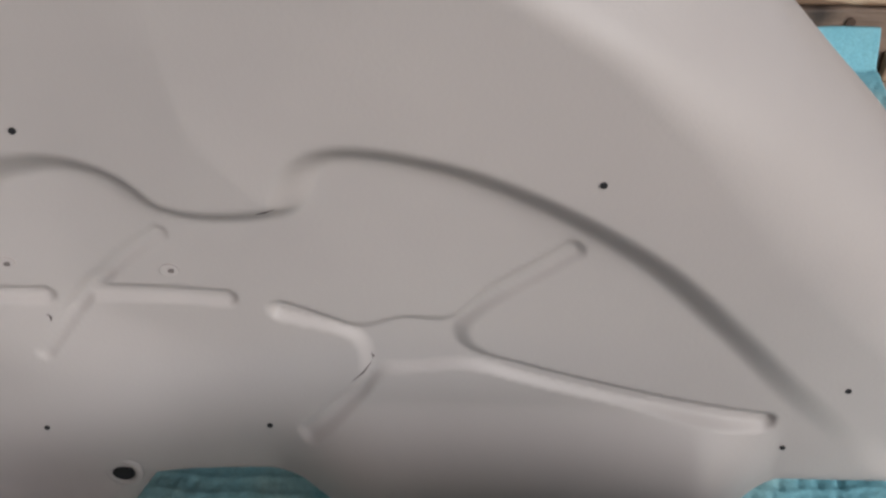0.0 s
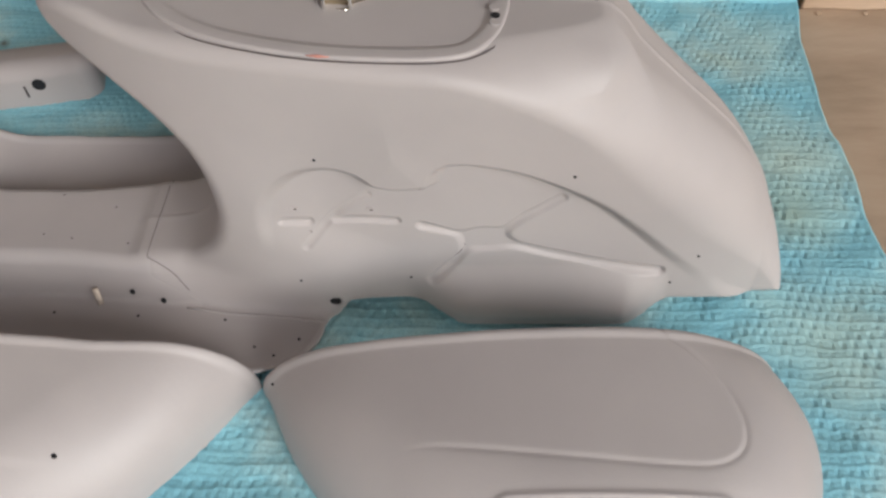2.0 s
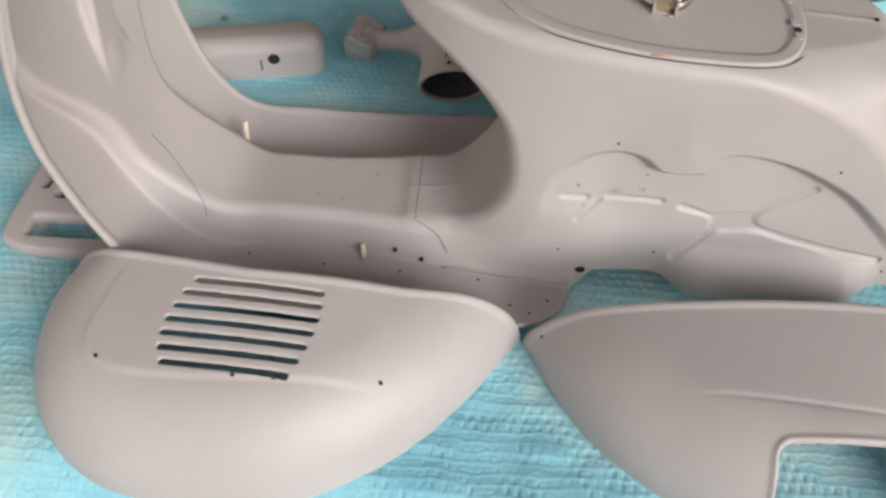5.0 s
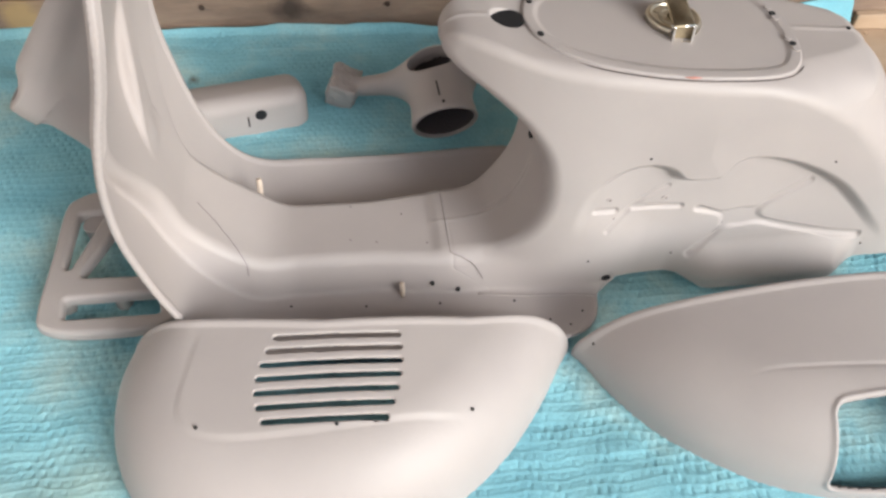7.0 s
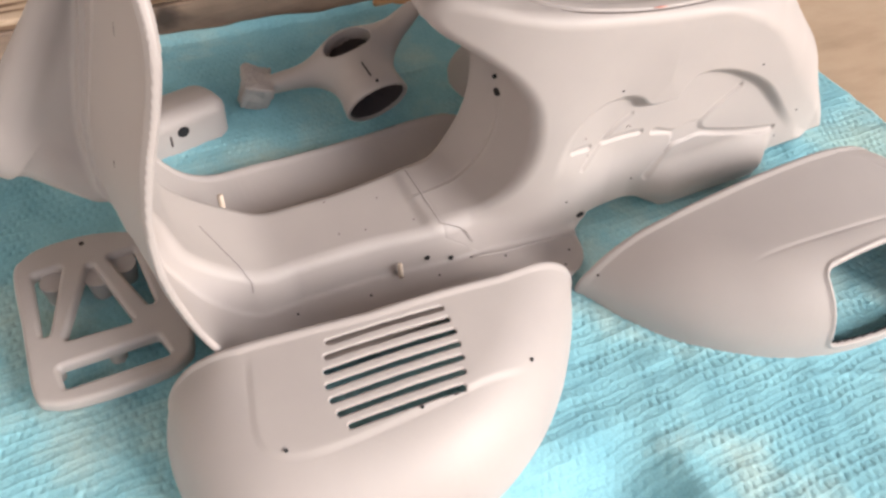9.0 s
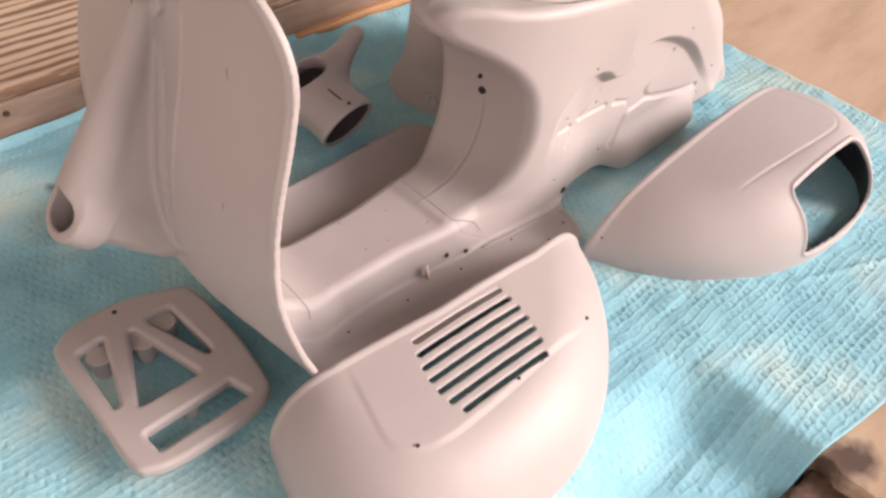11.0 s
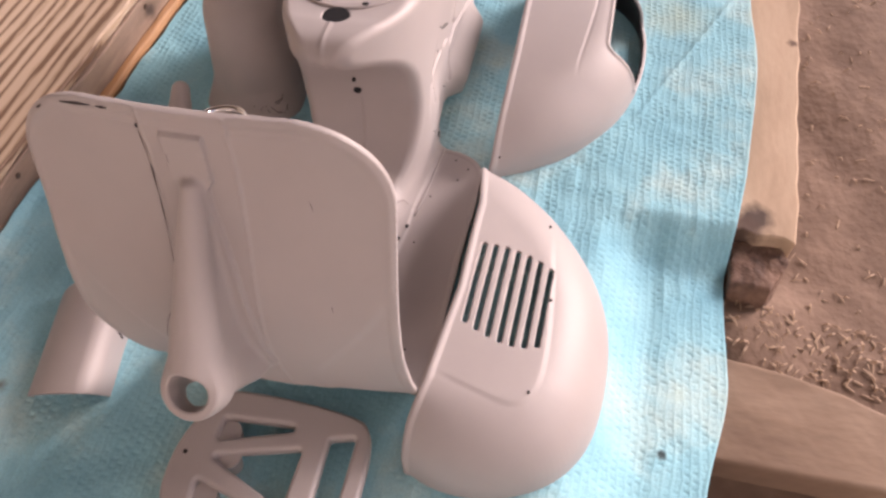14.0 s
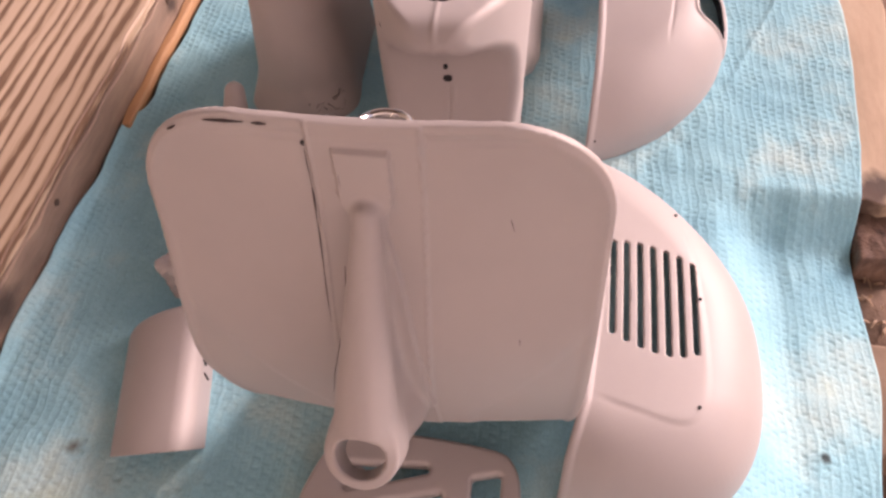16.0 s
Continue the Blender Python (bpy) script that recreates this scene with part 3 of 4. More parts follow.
def woven_sheet(name, place, nu, nv, mat, depth, drop):
    """A sheet with the emboss in its surface and a turned-down edge all round."""
    gu, gv = np.meshgrid(np.linspace(0, 1, nu), np.linspace(0, 1, nv), indexing="ij")
    x, y, z = place(gu, gv)
    edge = np.minimum(np.minimum(gu, 1 - gu) * 0.77, np.minimum(gv, 1 - gv) * 0.57)
    z = z + depth * np.where(edge < 0.0022, 0.9, emboss(x, y)) - depth * 0.5
    top = np.stack([x, y, z], -1).reshape(-1, 3)
    i = (np.arange(nu - 1)[:, None] * nv + np.arange(nv - 1)).ravel()
    quads = np.stack([i, i + nv, i + nv + 1, i + 1], 1)
    loop = np.concatenate([np.arange(nu) * nv, (nu - 1) * nv + np.arange(1, nv), (np.arange(nu - 2, -1, -1)) * nv + nv - 1, np.arange(nv - 2, 0, -1)])
    low = top[loop] - np.array([0, 0, drop])
    n, k = len(top), len(loop)
    j = np.arange(k)
    skirt = np.stack([loop, n + j, n + (j + 1) % k, loop[(j + 1) % k]], 1)
    v, q = np.concatenate([top, low]), np.concatenate([quads, skirt])
    me = bpy.data.meshes.new(name)
    me.vertices.add(len(v))
    me.vertices.foreach_set("co", v.astype(np.float32).ravel())
    me.loops.add(q.size)
    me.loops.foreach_set("vertex_index", q.astype(np.int32).ravel())
    me.polygons.add(len(q))
    me.polygons.foreach_set("loop_start", np.arange(0, q.size, 4, dtype=np.int32))
    me.update(calc_edges=True)
    me.polygons.foreach_set("use_smooth", np.ones(len(q), bool))
    me.materials.append(mat)
    return new(name, me)


tagged(woven_sheet("cloth", cloth_place, 800, 600, CLOTH, 0.00120, 0.0012),
       "turquoise embossed wipe cloth spread under the parts, slightly creased", "cloth")


# ---- the scooter body shell ----
PROFILE = smooth_line([(-0.2115, 0.30), (-0.2120, 0.265), (-0.2140, 0.240), (-0.2195, 0.212), (-0.2275, 0.183), (-0.2325, 0.155), (-0.2330, 0.125),
                       (-0.2285, 0.098), (-0.2210, 0.070), (-0.2090, 0.041), (-0.1910, 0.0185), (-0.167, 0.0072), (-0.13, 0.0052), (-0.06, 0.0045), (0.06, 0.0035)], 6, False)
WELL = Outline(np.concatenate([PROFILE, [(0.2, 0.0035), (0.2, 0.45), (-0.2115, 0.45)]]), True, 0.1)
FOOT = [(0.246, 0.0110), (0.216, 0.0110), (0.203, 0.0045), (0.104, 0.0050), (0.088, 0.0125), (0.048, 0.0125), (0.040, 0.002), (-0.064, 0.002)]
TOP = Outline(np.concatenate([
    smooth_line([(-0.064, 0.030), (-0.047, 0.033), (-0.031, 0.041), (-0.018, 0.055), (-0.0105, 0.075), (-0.0095, 0.098), (-0.0145, 0.120), (-0.027, 0.139), (-0.044, 0.153),
                 (-0.060, 0.1625), (-0.0675, 0.170), (-0.068, 0.178), (-0.060, 0.1845), (-0.044, 0.1845), (-0.02, 0.1800), (0.05, 0.1738), (0.1225, 0.1685), (0.160, 0.1655), (0.200, 0.1622)], 8, False),
    [(0.34, 0.150), (0.34, 0.0110)], FOOT]), True, 0.06)
BACK = Outline(np.concatenate([
    [(0.06, 0.2590)], smooth_line([(0.1690, 0.1650), (0.178, 0.157), (0.190, 0.143), (0.212, 0.1215), (0.2375, 0.097), (0.2560, 0.072), (0.2672, 0.048), (0.2738, 0.024), (0.2768, 0.002)], 8, False),
    [(0.2768, -0.03), (-0.10, -0.03), (-0.10, 0.2590)]]), True, 0.06)
RECESS = Outline(smooth_line([(0.016, 0.060), (0.0195, 0.088), (0.032, 0.1035), (0.0465, 0.108), (0.0575, 0.1055), (0.066, 0.098), (0.079, 0.0955), (0.0955, 0.0985), (0.1035, 0.1105),
                              (0.124, 0.1085), (0.146, 0.0995), (0.1695, 0.0845), (0.1894, 0.0654), (0.2064, 0.0474), (0.2244, 0.0304), (0.2354, 0.0204), (0.250, -0.01), (0.02, -0.01), (0.014, 0.03)], 8), True, 0.05)
GROOVES = [Outline(smooth_line(p, 8, False), False, 0.03) for p in (
    [(0.0885, 0.0702), (0.100, 0.0662), (0.108, 0.0632), (0.118, 0.0605)],
    [(0.120, 0.0605), (0.128, 0.0665), (0.137, 0.0755), (0.146, 0.0822), (0.154, 0.0886)],
    [(0.117, 0.0600), (0.111, 0.0545), (0.1055, 0.0450), (0.099, 0.0380), (0.092, 0.0310)],
    [(0.118, 0.0605), (0.128, 0.0572), (0.139, 0.0538), (0.156, 0.0482), (0.185, 0.0402), (0.207, 0.0362)],
    [(0.0225, 0.0760), (0.035, 0.0748)],
    [(0.0460, 0.0752), (0.061, 0.0748), (0.0765, 0.0738)],
    [(0.0320, 0.0600), (0.040, 0.0700), (0.047, 0.0780), (0.056, 0.0862), (0.064, 0.0918)])]


def half_width(x, z):
    """Half the width of the rear body at a point of its side view."""
    w = curve_at(x, [-0.078, -0.068, -0.055, -0.04, -0.02, 0.0, 0.04, 0.10, 0.157, 0.20, 0.235, 0.26, 0.275, 0.285], [0.003, 0.0135, 0.0235, 0.0325, 0.0410, 0.0462, 0.0512, 0.0545, 0.0530, 0.0490, 0.0440, 0.0385, 0.0340, 0.030])
    w = np.maximum(w, (0.0300 + 0.0090 * step(x, -0.055, -0.012)) * step(0.085 - z, 0.0, 0.035))
    w = w - 0.004 * step(0.10 - z, 0.0, 0.09)
    e = -RECESS(x, z)
    low = step(0.078 - z, 0.0, 0.030)
    inside = 0.36 * step(e, -0.060, 0.010) + 0.64 * step(e, -0.0082, 0.0008) * (1 - low * step(0.060 - x, 0.0, 0.040))
    w = w + (0.0414 - w) * inside * step(x, -0.020, 0.050 + 0.03 * low)
    star = GROOVES[0](x, z)
    for o in GROOVES[1:4]:
        star = smin(star, o(x, z), 0.0140)
    star = star + 0.0012 * step(np.hypot(x - 0.116, z - 0.062), 0.030, 0.010)
    g = np.full(x.shape, 9.0)
    for o in GROOVES[4:]:
        g = np.minimum(g, o(x, z))
    faint = 1 - 0.25 * step(z, 0.068, 0.078) * step(x, 0.112, 0.122) - 0.20 * step(0.058 - z, 0.0, 0.012) * step(0.116 - x, 0.0, 0.006)
    weak = 1 - 0.40 * step(np.abs(z - 0.0755), 0.0035, 0.0070)
    w = w - 0.0019 * faint * step(0.0030 - star, -0.0006, 0.0022) - 0.0014 * weak * step(0.0024 - g, -0.0005, 0.0018)
    flare = step(x, 0.078, 0.112) * step(0.214 - x, 0.0, 0.026)
    return w + flare * (0.0150 * step(0.042 - z, 0.0, 0.025) - 0.0038 * step(0.017 - z, 0.0, 0.012) + 0.0010 * step(0.0065 - z, 0.0, 0.001))


def body_parts(x, y, z):
    ay = np.abs(y)
    shield = step(z, 0.005, 0.08)
    xs = x + (0.007 + 0.0022 * step(0.20 - z, 0.0, 0.07)) * (1 - (y / 0.088) ** 2) * shield
    zs = z - 0.010 * np.clip((ay - 0.055) / 0.034, 0, 1.2) ** 2 * step(x, -0.21, -0.15)
    s = WELL(xs, zs)
    # outline of the sheet: round top corners, round rear corners
    wide = 0.0872 + 0.0055 * np.exp(-((z - 0.115) / 0.05) ** 2) * (y > 0)
    q1, q2 = ay - wide + 0.045, z - 0.2718 + 0.045
    top = np.minimum(np.maximum(q1, q2), 0) + np.hypot(np.maximum(q1, 0), np.maximum(q2, 0)) - 0.045
    q2 = x - 0.034 + 0.04
    q1 = ay - (0.0872 + 0.0023 * step(x, -0.10, -0.02)) + 0.04
    rear = np.minimum(np.maximum(q1, q2), 0) + np.hypot(np.maximum(q1, 0), np.maximum(q2, 0)) - 0.04
    out = np.maximum(np.where(x < -0.1, top, -9), np.where(x < -0.1, -9, rear))
    band = shield * step(0.0200 - ay, 0.0, 0.0012)
    off = 0.0005 * band + 0.0006 * shield * np.exp(-((ay - 0.0195) / 0.0007) ** 2) * step(z, 0.07, 0.09)
    zk = [0.100, 0.130, 0.190, 0.2255, 0.2330, 0.2375]
    half = np.where(y < 0.0012, np.interp(z, zk, [0.0250, 0.0205, 0.0130, 0.0068, 0.0070, 0.0102]), np.interp(z, zk, [0.0150, 0.0115, 0.0095, 0.0066, 0.0068, 0.0102]))
    plate = step(half - np.abs(y - 0.0012), 0.0, 0.0008) * step(z, 0.110, 0.125) * step(0.2625 - z, 0.0, 0.0016)
    off = off + 0.0016 * plate * (s > -0.001)
    sheet = np.maximum(np.abs(s - off) - (0.0013 + off), out)
    bead = np.sqrt(s * s + (out + 0.0024) ** 2) - 0.0020 + 0.0009 * step(x, -0.19, -0.14)
    sheet = smin(sheet, bead, 0.0022)
    # the tunnel over the floor, climbing the inside of the shield
    high = 0.0270 - 0.0125 * step(z, 0.033, 0.080) - 0.0115 * step(z, 0.10, 0.20)
    deep = high + s
    slim = 0.0060 * step(-x, 0.05, 0.12) * (1 - step(-x, 0.155, 0.185)) * (1 - step(z, 0.04, 0.09))
    tun = rmax(np.maximum(-s - high, s - 0.001), ay + slim - (0.0335 - 0.0020 * (y > 0) + 0.24 * np.clip(deep, 0, 0.04) + 0.056 * step(z, 0.085, 0.195)), 0.0065)
    tun = np.maximum(np.maximum(tun, z - 0.262), out + 0.004)
    return s, sheet, np.maximum(tun, x - 0.02), out


FIN = Outline([(-0.222, 0.236), (-0.2285, 0.236), (-0.2720, 0.160), (-0.2800, 0.143), (-0.2550, 0.117), (-0.2280, 0.112)], True, 0.05)
MOUTH, FACING = (-0.2846, 0.0034, 0.1512), (-0.74, 0.04, 0.67)


def column(x, y, z):
    """Horn-shaped casting: a thin cone widening to a round mouth."""
    r, t = rod_distance(x, y, z, MOUTH, FACING)
    d = capsule(x, y, z, (-0.2290, 0.0010, 0.2350), (-0.2740, 0.0030, 0.1590), 0.0050, 0.0125)
    nose = smax(np.maximum(r - 0.0148, -t - 0.012), t - 0.0006, 0.002)
    skirt = capsule(x, y, z, (-0.2765, 0.0032, 0.1450), (-0.2430, 0.0, 0.1200), 0.0130, 0.0170)
    web = rmax(FIN(x, z), np.abs(y - 0.0016) - np.interp(z, [0.110, 0.125, 0.160, 0.236], [0.0190, 0.0150, 0.0095, 0.0030]), 0.003)
    return smin(smin(smin(d, nose, 0.006), skirt, 0.010), web, 0.004)


def column_hollow(x, y, z):
    r, t = rod_distance(x, y, z, MOUTH, FACING)
    mouth = np.maximum(r - 0.0102, -t - 0.010)
    well = capsule(x, y, z, (-0.2775, 0.0034, 0.1450), (-0.2620, 0.0040, 0.0950), 0.0100, 0.0100)
    return np.minimum(mouth, well)


def rear(x, y, z):
    top = TOP(x, z)
    side = rmax(top, BACK(x, z), 0.0015 + 0.050 * step(np.abs(y), 0.010, 0.050) * step(z, 0.040, 0.090))
    w = np.abs(y) - half_width(x, z)
    r = 0.0085 + 0.026 * step(x, 0.095, 0.205) - 0.002 * step(-x, 0.0, 0.03)
    r = 0.0020 + (r - 0.0020) * step(z, 0.0, 0.075)
    d = rmax(side, w, r)
    # the raised saddle block, its rear end standing proud of the sloping tail
    bw = np.interp(x, [0.0, 0.04, 0.09, 0.14, 0.172], [0.028, 0.040, 0.0470, 0.0440, 0.0395])
    block = rmax(rmax(top + 0.005, x + 0.18 * (z - 0.165) - 0.1725, 0.007), np.abs(y) - bw + 0.35 * np.clip(0.150 - z, 0, 0.05), 0.014)
    d = smin(d, np.maximum(np.maximum(block, 0.128 - z), -x), 0.011)
    ridge = 0.0006 * np.exp(-(y / 0.0016) ** 2) * (step(x, 0.128, 0.132) + step(-x, 0.040, 0.043))
    seam = (0.0007 * np.exp(-((y - 0.0008) / 0.0011) ** 2) - 0.0006 * np.exp(-((y + 0.0022) / 0.0014) ** 2)) * step(0.098 - z, 0, 0.01) * (x < 0.03)
    d = d - ridge + seam
    squash = np.hypot((x + 0.0335) / 1.0, y / 0.96)
    return smax(d, -np.maximum(squash - 0.0090, 0.168 - z), 0.0012)


def body(x, y, z):
    s, sheet, tun, out = body_parts(x, y, z)
    front = smin(sheet, tun, 0.0045)
    near = x < -0.2
    c = np.full(x.shape, 9.0)
    c[near] = column(x[near], y[near], z[near])
    front = smin(front, c, 0.0035)
    back = np.full(x.shape, 9.0)
    far = x > -0.12
    back[far] = rear(x[far], y[far], z[far])
    d = smin(front, back, 0.010)
    # the welded seam between tunnel and rear body
    line = -0.0590 + np.clip((0.024 - z) * 1.35, 0, 0.024)
    d = d + 0.0002 * np.exp(-((x - line) / 0.0009) ** 2) * (np.abs(y) < 0.043) * (z < 0.036)
    hollow = np.full(x.shape, 9.0)
    hollow[near] = column_hollow(x[near], y[near], z[near])
    return smax(d, -hollow, 0.0016)


shell = thing("scooter_body", (0, 0, 0), "grey-primed scooter body shell standing on the turquoise cloth", "scooter body")
bv, bq, bn = mesh_solid(body, (-0.305, -0.097, -0.004), (0.290, 0.097, 0.282), 0.00115)
mid = bv[bq].mean(1)
seam_x = -0.0590 + np.clip((0.024 - mid[:, 2]) * 1.35, 0, 0.024)
s_mid = WELL(mid[:, 0] + 0.007 * (1 - (mid[:, 1] / 0.088) ** 2) * step(mid[:, 2], 0.005, 0.08), mid[:, 2])
is_rear = (mid[:, 0] > seam_x) & ((np.abs(mid[:, 1]) < 0.0415) | (mid[:, 0] > 0.035) | (mid[:, 2] > 0.02)) & (mid[:, 2] > 0.0062)
is_rear |= (mid[:, 0] > 0.05) | ((mid[:, 0] > -0.1) & (mid[:, 2] > 0.1)) | ((mid[:, 0] > -0.013) & (np.abs(mid[:, 1]) < 0.0445) & (mid[:, 2] > 0.0085))
is_column = ~is_rear & (mid[:, 0] < -0.225) & (s_mid > 0.0028) & (np.abs(mid[:, 1]) < 0.03)
is_tunnel = ~is_rear & ~is_column & (s_mid < -0.005) & (np.abs(mid[:, 1]) < 0.044)
is_shield = ~is_rear & ~is_column & ~is_tunnel & (mid[:, 0] < -0.175)
is_floor = ~(is_rear | is_column | is_tunnel | is_shield)
mesh_object("rear_body", bv, bq[is_rear], bn, PRIMER, shell)
mesh_object("leg_shield", bv, bq[is_shield], bn, PRIMER, shell)
mesh_object("steering_column", bv, bq[is_column], bn, PRIMER, shell)
mesh_object("tunnel", bv, bq[is_tunnel], bn, PRIMER, shell)
mesh_object("floor_tray", bv, bq[is_floor], bn, PRIMER, shell)



def surface_z(px, py, below=1.0, near=0.0013):
    """Height of the shell over a point."""
    k = (np.hypot(bv[:, 0] - px, bv[:, 1] - py) < near) & (bv[:, 2] < below)
    return float(bv[k, 2].max())


weld = [(-0.0605, y) for y in np.linspace(0.030, -0.029, 10)] + [(-0.0605 + 0.0205 * k, -0.029 - 0.0095 * k) for k in np.linspace(0.12, 1, 8)]
tube("weld_line", [(x, y, surface_z(x, y, 0.045)) for x, y in weld], 0.00022, SEAM, shell, "thin dark weld seam", seg=6)

skirt = [(x, y) for x, y in zip(np.linspace(-0.043, 0.034, 14), np.interp(np.linspace(-0.043, 0.034, 14), [-0.043, -0.02, 0.034], [-0.0425, -0.0462, -0.0515]))]
tube("floor_bead", [(x, y, surface_z(x, y, 0.045) - 0.0003) for x, y in skirt], 0.0009, PRIMER, shell, "raised seam along the foot of the body", seg=8)

# tank cover
COVER = Outline(smooth_line([(-0.026, 0), (-0.0245, -0.010), (-0.021, -0.0190), (-0.011, -0.0310), (0.0067, -0.0415), (0.0329, -0.0482), (0.0575, -0.0507), (0.0816, -0.0503), (0.101, -0.0482),
                             (0.1145, -0.0430), (0.1245, -0.0300), (0.1293, -0.0120), (0.1297, 0), (0.1293, 0.0120), (0.1245, 0.0300), (0.1145, 0.0430), (0.101, 0.0482), (0.0816, 0.0503),
                             (0.0575, 0.0507), (0.0329, 0.0482), (0.0067, 0.0415), (-0.011, 0.0310), (-0.021, 0.0190), (-0.0245, 0.010)], 5), True, 0.02)


def cover(x, y, z):
    e = COVER(x, y)
    top = z - (0.1803 - 0.078 * x - 0.0012 * (y / 0.05) ** 2) + 0.0011 * step(-e, 0.0065, 0.0105)
    return rmax(rmax(top, e + 0.0012, 0.0012), -(top + 0.0034), 0.0008)


tank_cover = solid("tank_cover", cover, (-0.03, -0.056, 0.158), (0.134, 0.056, 0.187), 0.0011, PRIMER, shell, "smooth primed cover plate with screw holes")


def ring_mesh(name, centre, normal, r_out, r_in, height, mat, parent, label="", seg=40):
    bm = bmesh.new()
    prof = [(r_in, 0), (r_in, height * 0.7), (r_in + (r_out - r_in) * 0.3, height), (r_in + (r_out - r_in) * 0.7, height), (r_out, height * 0.6), (r_out, 0)]
    rot = Vector(normal).to_track_quat("Z", "Y")
    rows = [[bm.verts.new(Vector(centre) + rot @ Vector((r * math.cos(a), r * math.sin(a), h))) for r, h in prof] for a in np.linspace(0, 2 * math.pi, seg, endpoint=False)]
    for i in range(seg):
        a, b = rows[i], rows[(i + 1) % seg]
        for k in range(len(prof)):
            j = (k + 1) % len(prof)
            bm.faces.new((a[k], b[k], b[j], a[j]))
    bmesh.ops.recalc_face_normals(bm, faces=bm.faces)
    return part(name, bm, mat, parent, label)


def box_mesh(name, size, m, mat, parent, label="", bevel=0.0004):
    bm = bmesh.new()
    bmesh.ops.create_cube(bm, size=1)
    bmesh.ops.scale(bm, vec=size, verts=bm.verts)
    bmesh.ops.bevel(bm, geom=bm.edges[:], offset=bevel, segments=2, affect="EDGES", profile=0.5)
    bmesh.ops.transform(bm, matrix=m, verts=bm.verts)
    return part(name, bm, mat, parent, label, smooth=False)


rim = smooth_line([(x, y) for x, y in ((-0.0262, 0), (-0.0212, -0.0192), (-0.0112, -0.0313), (0.0067, -0.0419), (0.0329, -0.0486), (0.0575, -0.0511), (0.0816, -0.0507), (0.101, -0.0486), (0.1147, -0.0433), (0.1248, -0.0302), (0.1300, 0.0))], 8, False)
tube("cover_gap", [(x, y * 0.990, 0.1778 - 0.078 * x) for x, y in rim], 0.00028, SCRATCH, tank_cover, "thin dark line along the gap round the cover", seg=6)
UP = Vector((0.078, 0, 1)).normalized()
cap_at = Vector((0.0597, 0.0015, 0.1803 - 0.078 * 0.0597 - 0.0011))
fuel_cap = ring_mesh("fuel_cap", cap_at, UP, 0.0155, 0.0120, 0.0042, STEEL, shell, "round aged steel fuel cap with a folding latch")
disc("cap_disc", cap_at + UP * 0.0026, UP, 0.0122, 0.0026, STEEL, fuel_cap)
ring_mesh("cap_bead", cap_at + UP * 0.0022, UP, 0.0085, 0.0070, 0.0015, STEEL, fuel_cap)
pin = cap_at + Vector((-0.0008, -0.0168, 0.0078))
lean = radians(24)
box_mesh("latch", (0.0120, 0.0300, 0.0022), Matrix.Translation(pin + Vector((-0.0012, 0.0140 * math.cos(lean), 0.0140 * math.sin(lean)))) @ pose(0, 0, 0, 24, 0, 5), BRASS, fuel_cap, "flat brass-coloured latch lever", 0.0010)
box_mesh("latch_stem", (0.0060, 0.0060, 0.0090), Matrix.Translation(cap_at + UP * 0.0060), BRASS, fuel_cap)
tube("latch_pin", [pin + Vector((-0.0068, 0, 0)), pin + Vector((0.0062, 0, 0))], 0.0010, CHROME, fuel_cap)
box_mesh("latch_bracket", (0.0120, 0.0012, 0.0090), Matrix.Translation(pin + Vector((0, 0.0014, -0.0046))), BRASS, fuel_cap, bevel=0.0003)
for side in (-0.0055, 0.0052):
    box_mesh("bracket_cheek", (0.0012, 0.0042, 0.0095), Matrix.Translation(pin + Vector((side, -0.0006, -0.0042))) @ pose(0, 0, 0, -8, 0, 0), CHROME, fuel_cap, bevel=0.0003)
tube("bracket_foot", [pin + Vector((-0.0060, -0.0022, -0.0085)), pin + Vector((0.0056, -0.0022, -0.0085))], 0.0007, CHROME, fuel_cap)
for px, py in ((-0.0183, -0.0155), (-0.0183, 0.0155)):
    disc("screw_hole", (px, py, 0.1803 - 0.078 * px), UP, 0.0022, 0.001, DARK, tank_cover, squash=0.8)
for px, py in ((0.1225, -0.0180), (0.1232, 0.0120)):
    disc("screw_hole", (px, py, 0.1803 - 0.078 * px), UP, 0.0020, 0.001, DARK, tank_cover)
    for k in (-1, 1):
        disc("hinge_boss", (px - 0.0004, py + 0.0052 * k, 0.1803 - 0.078 * px + 0.0004), UP, 0.0022, 0.003, PRIMER, tank_cover)

# screw holes in the sheet, drawn as dark discs for the shade inside
for at in ((-0.0722, -0.0375), (-0.0558, -0.0400)):
    disc("screw_hole", (*at, surface_z(*at, 0.05)), (0, -0.25, 1), 0.0013, 0.002, DARK, shell)
for at in ((-0.0205, -0.0505), (-0.0010, -0.0690), (-0.0685, -0.0482), (-0.1155, -0.0462), (-0.1624, -0.0429), (-0.1631, -0.0635), (0.0105, -0.0755), (0.0215, -0.0632)):
    disc("screw_hole", (*at, surface_z(*at, 0.05)), (0, -0.1, 1), 0.0008, 0.002, DARK, shell)
for at in ((-0.1210, 0.0180), (-0.1225, -0.0120), (-0.0880, 0.0085), (-0.0740, -0.0185), (-0.1060, -0.0150)):
    disc("pit", (*at, surface_z(*at, 0.06)), (0, 0, 1), 0.0005, 0.001, SCRATCH, shell)
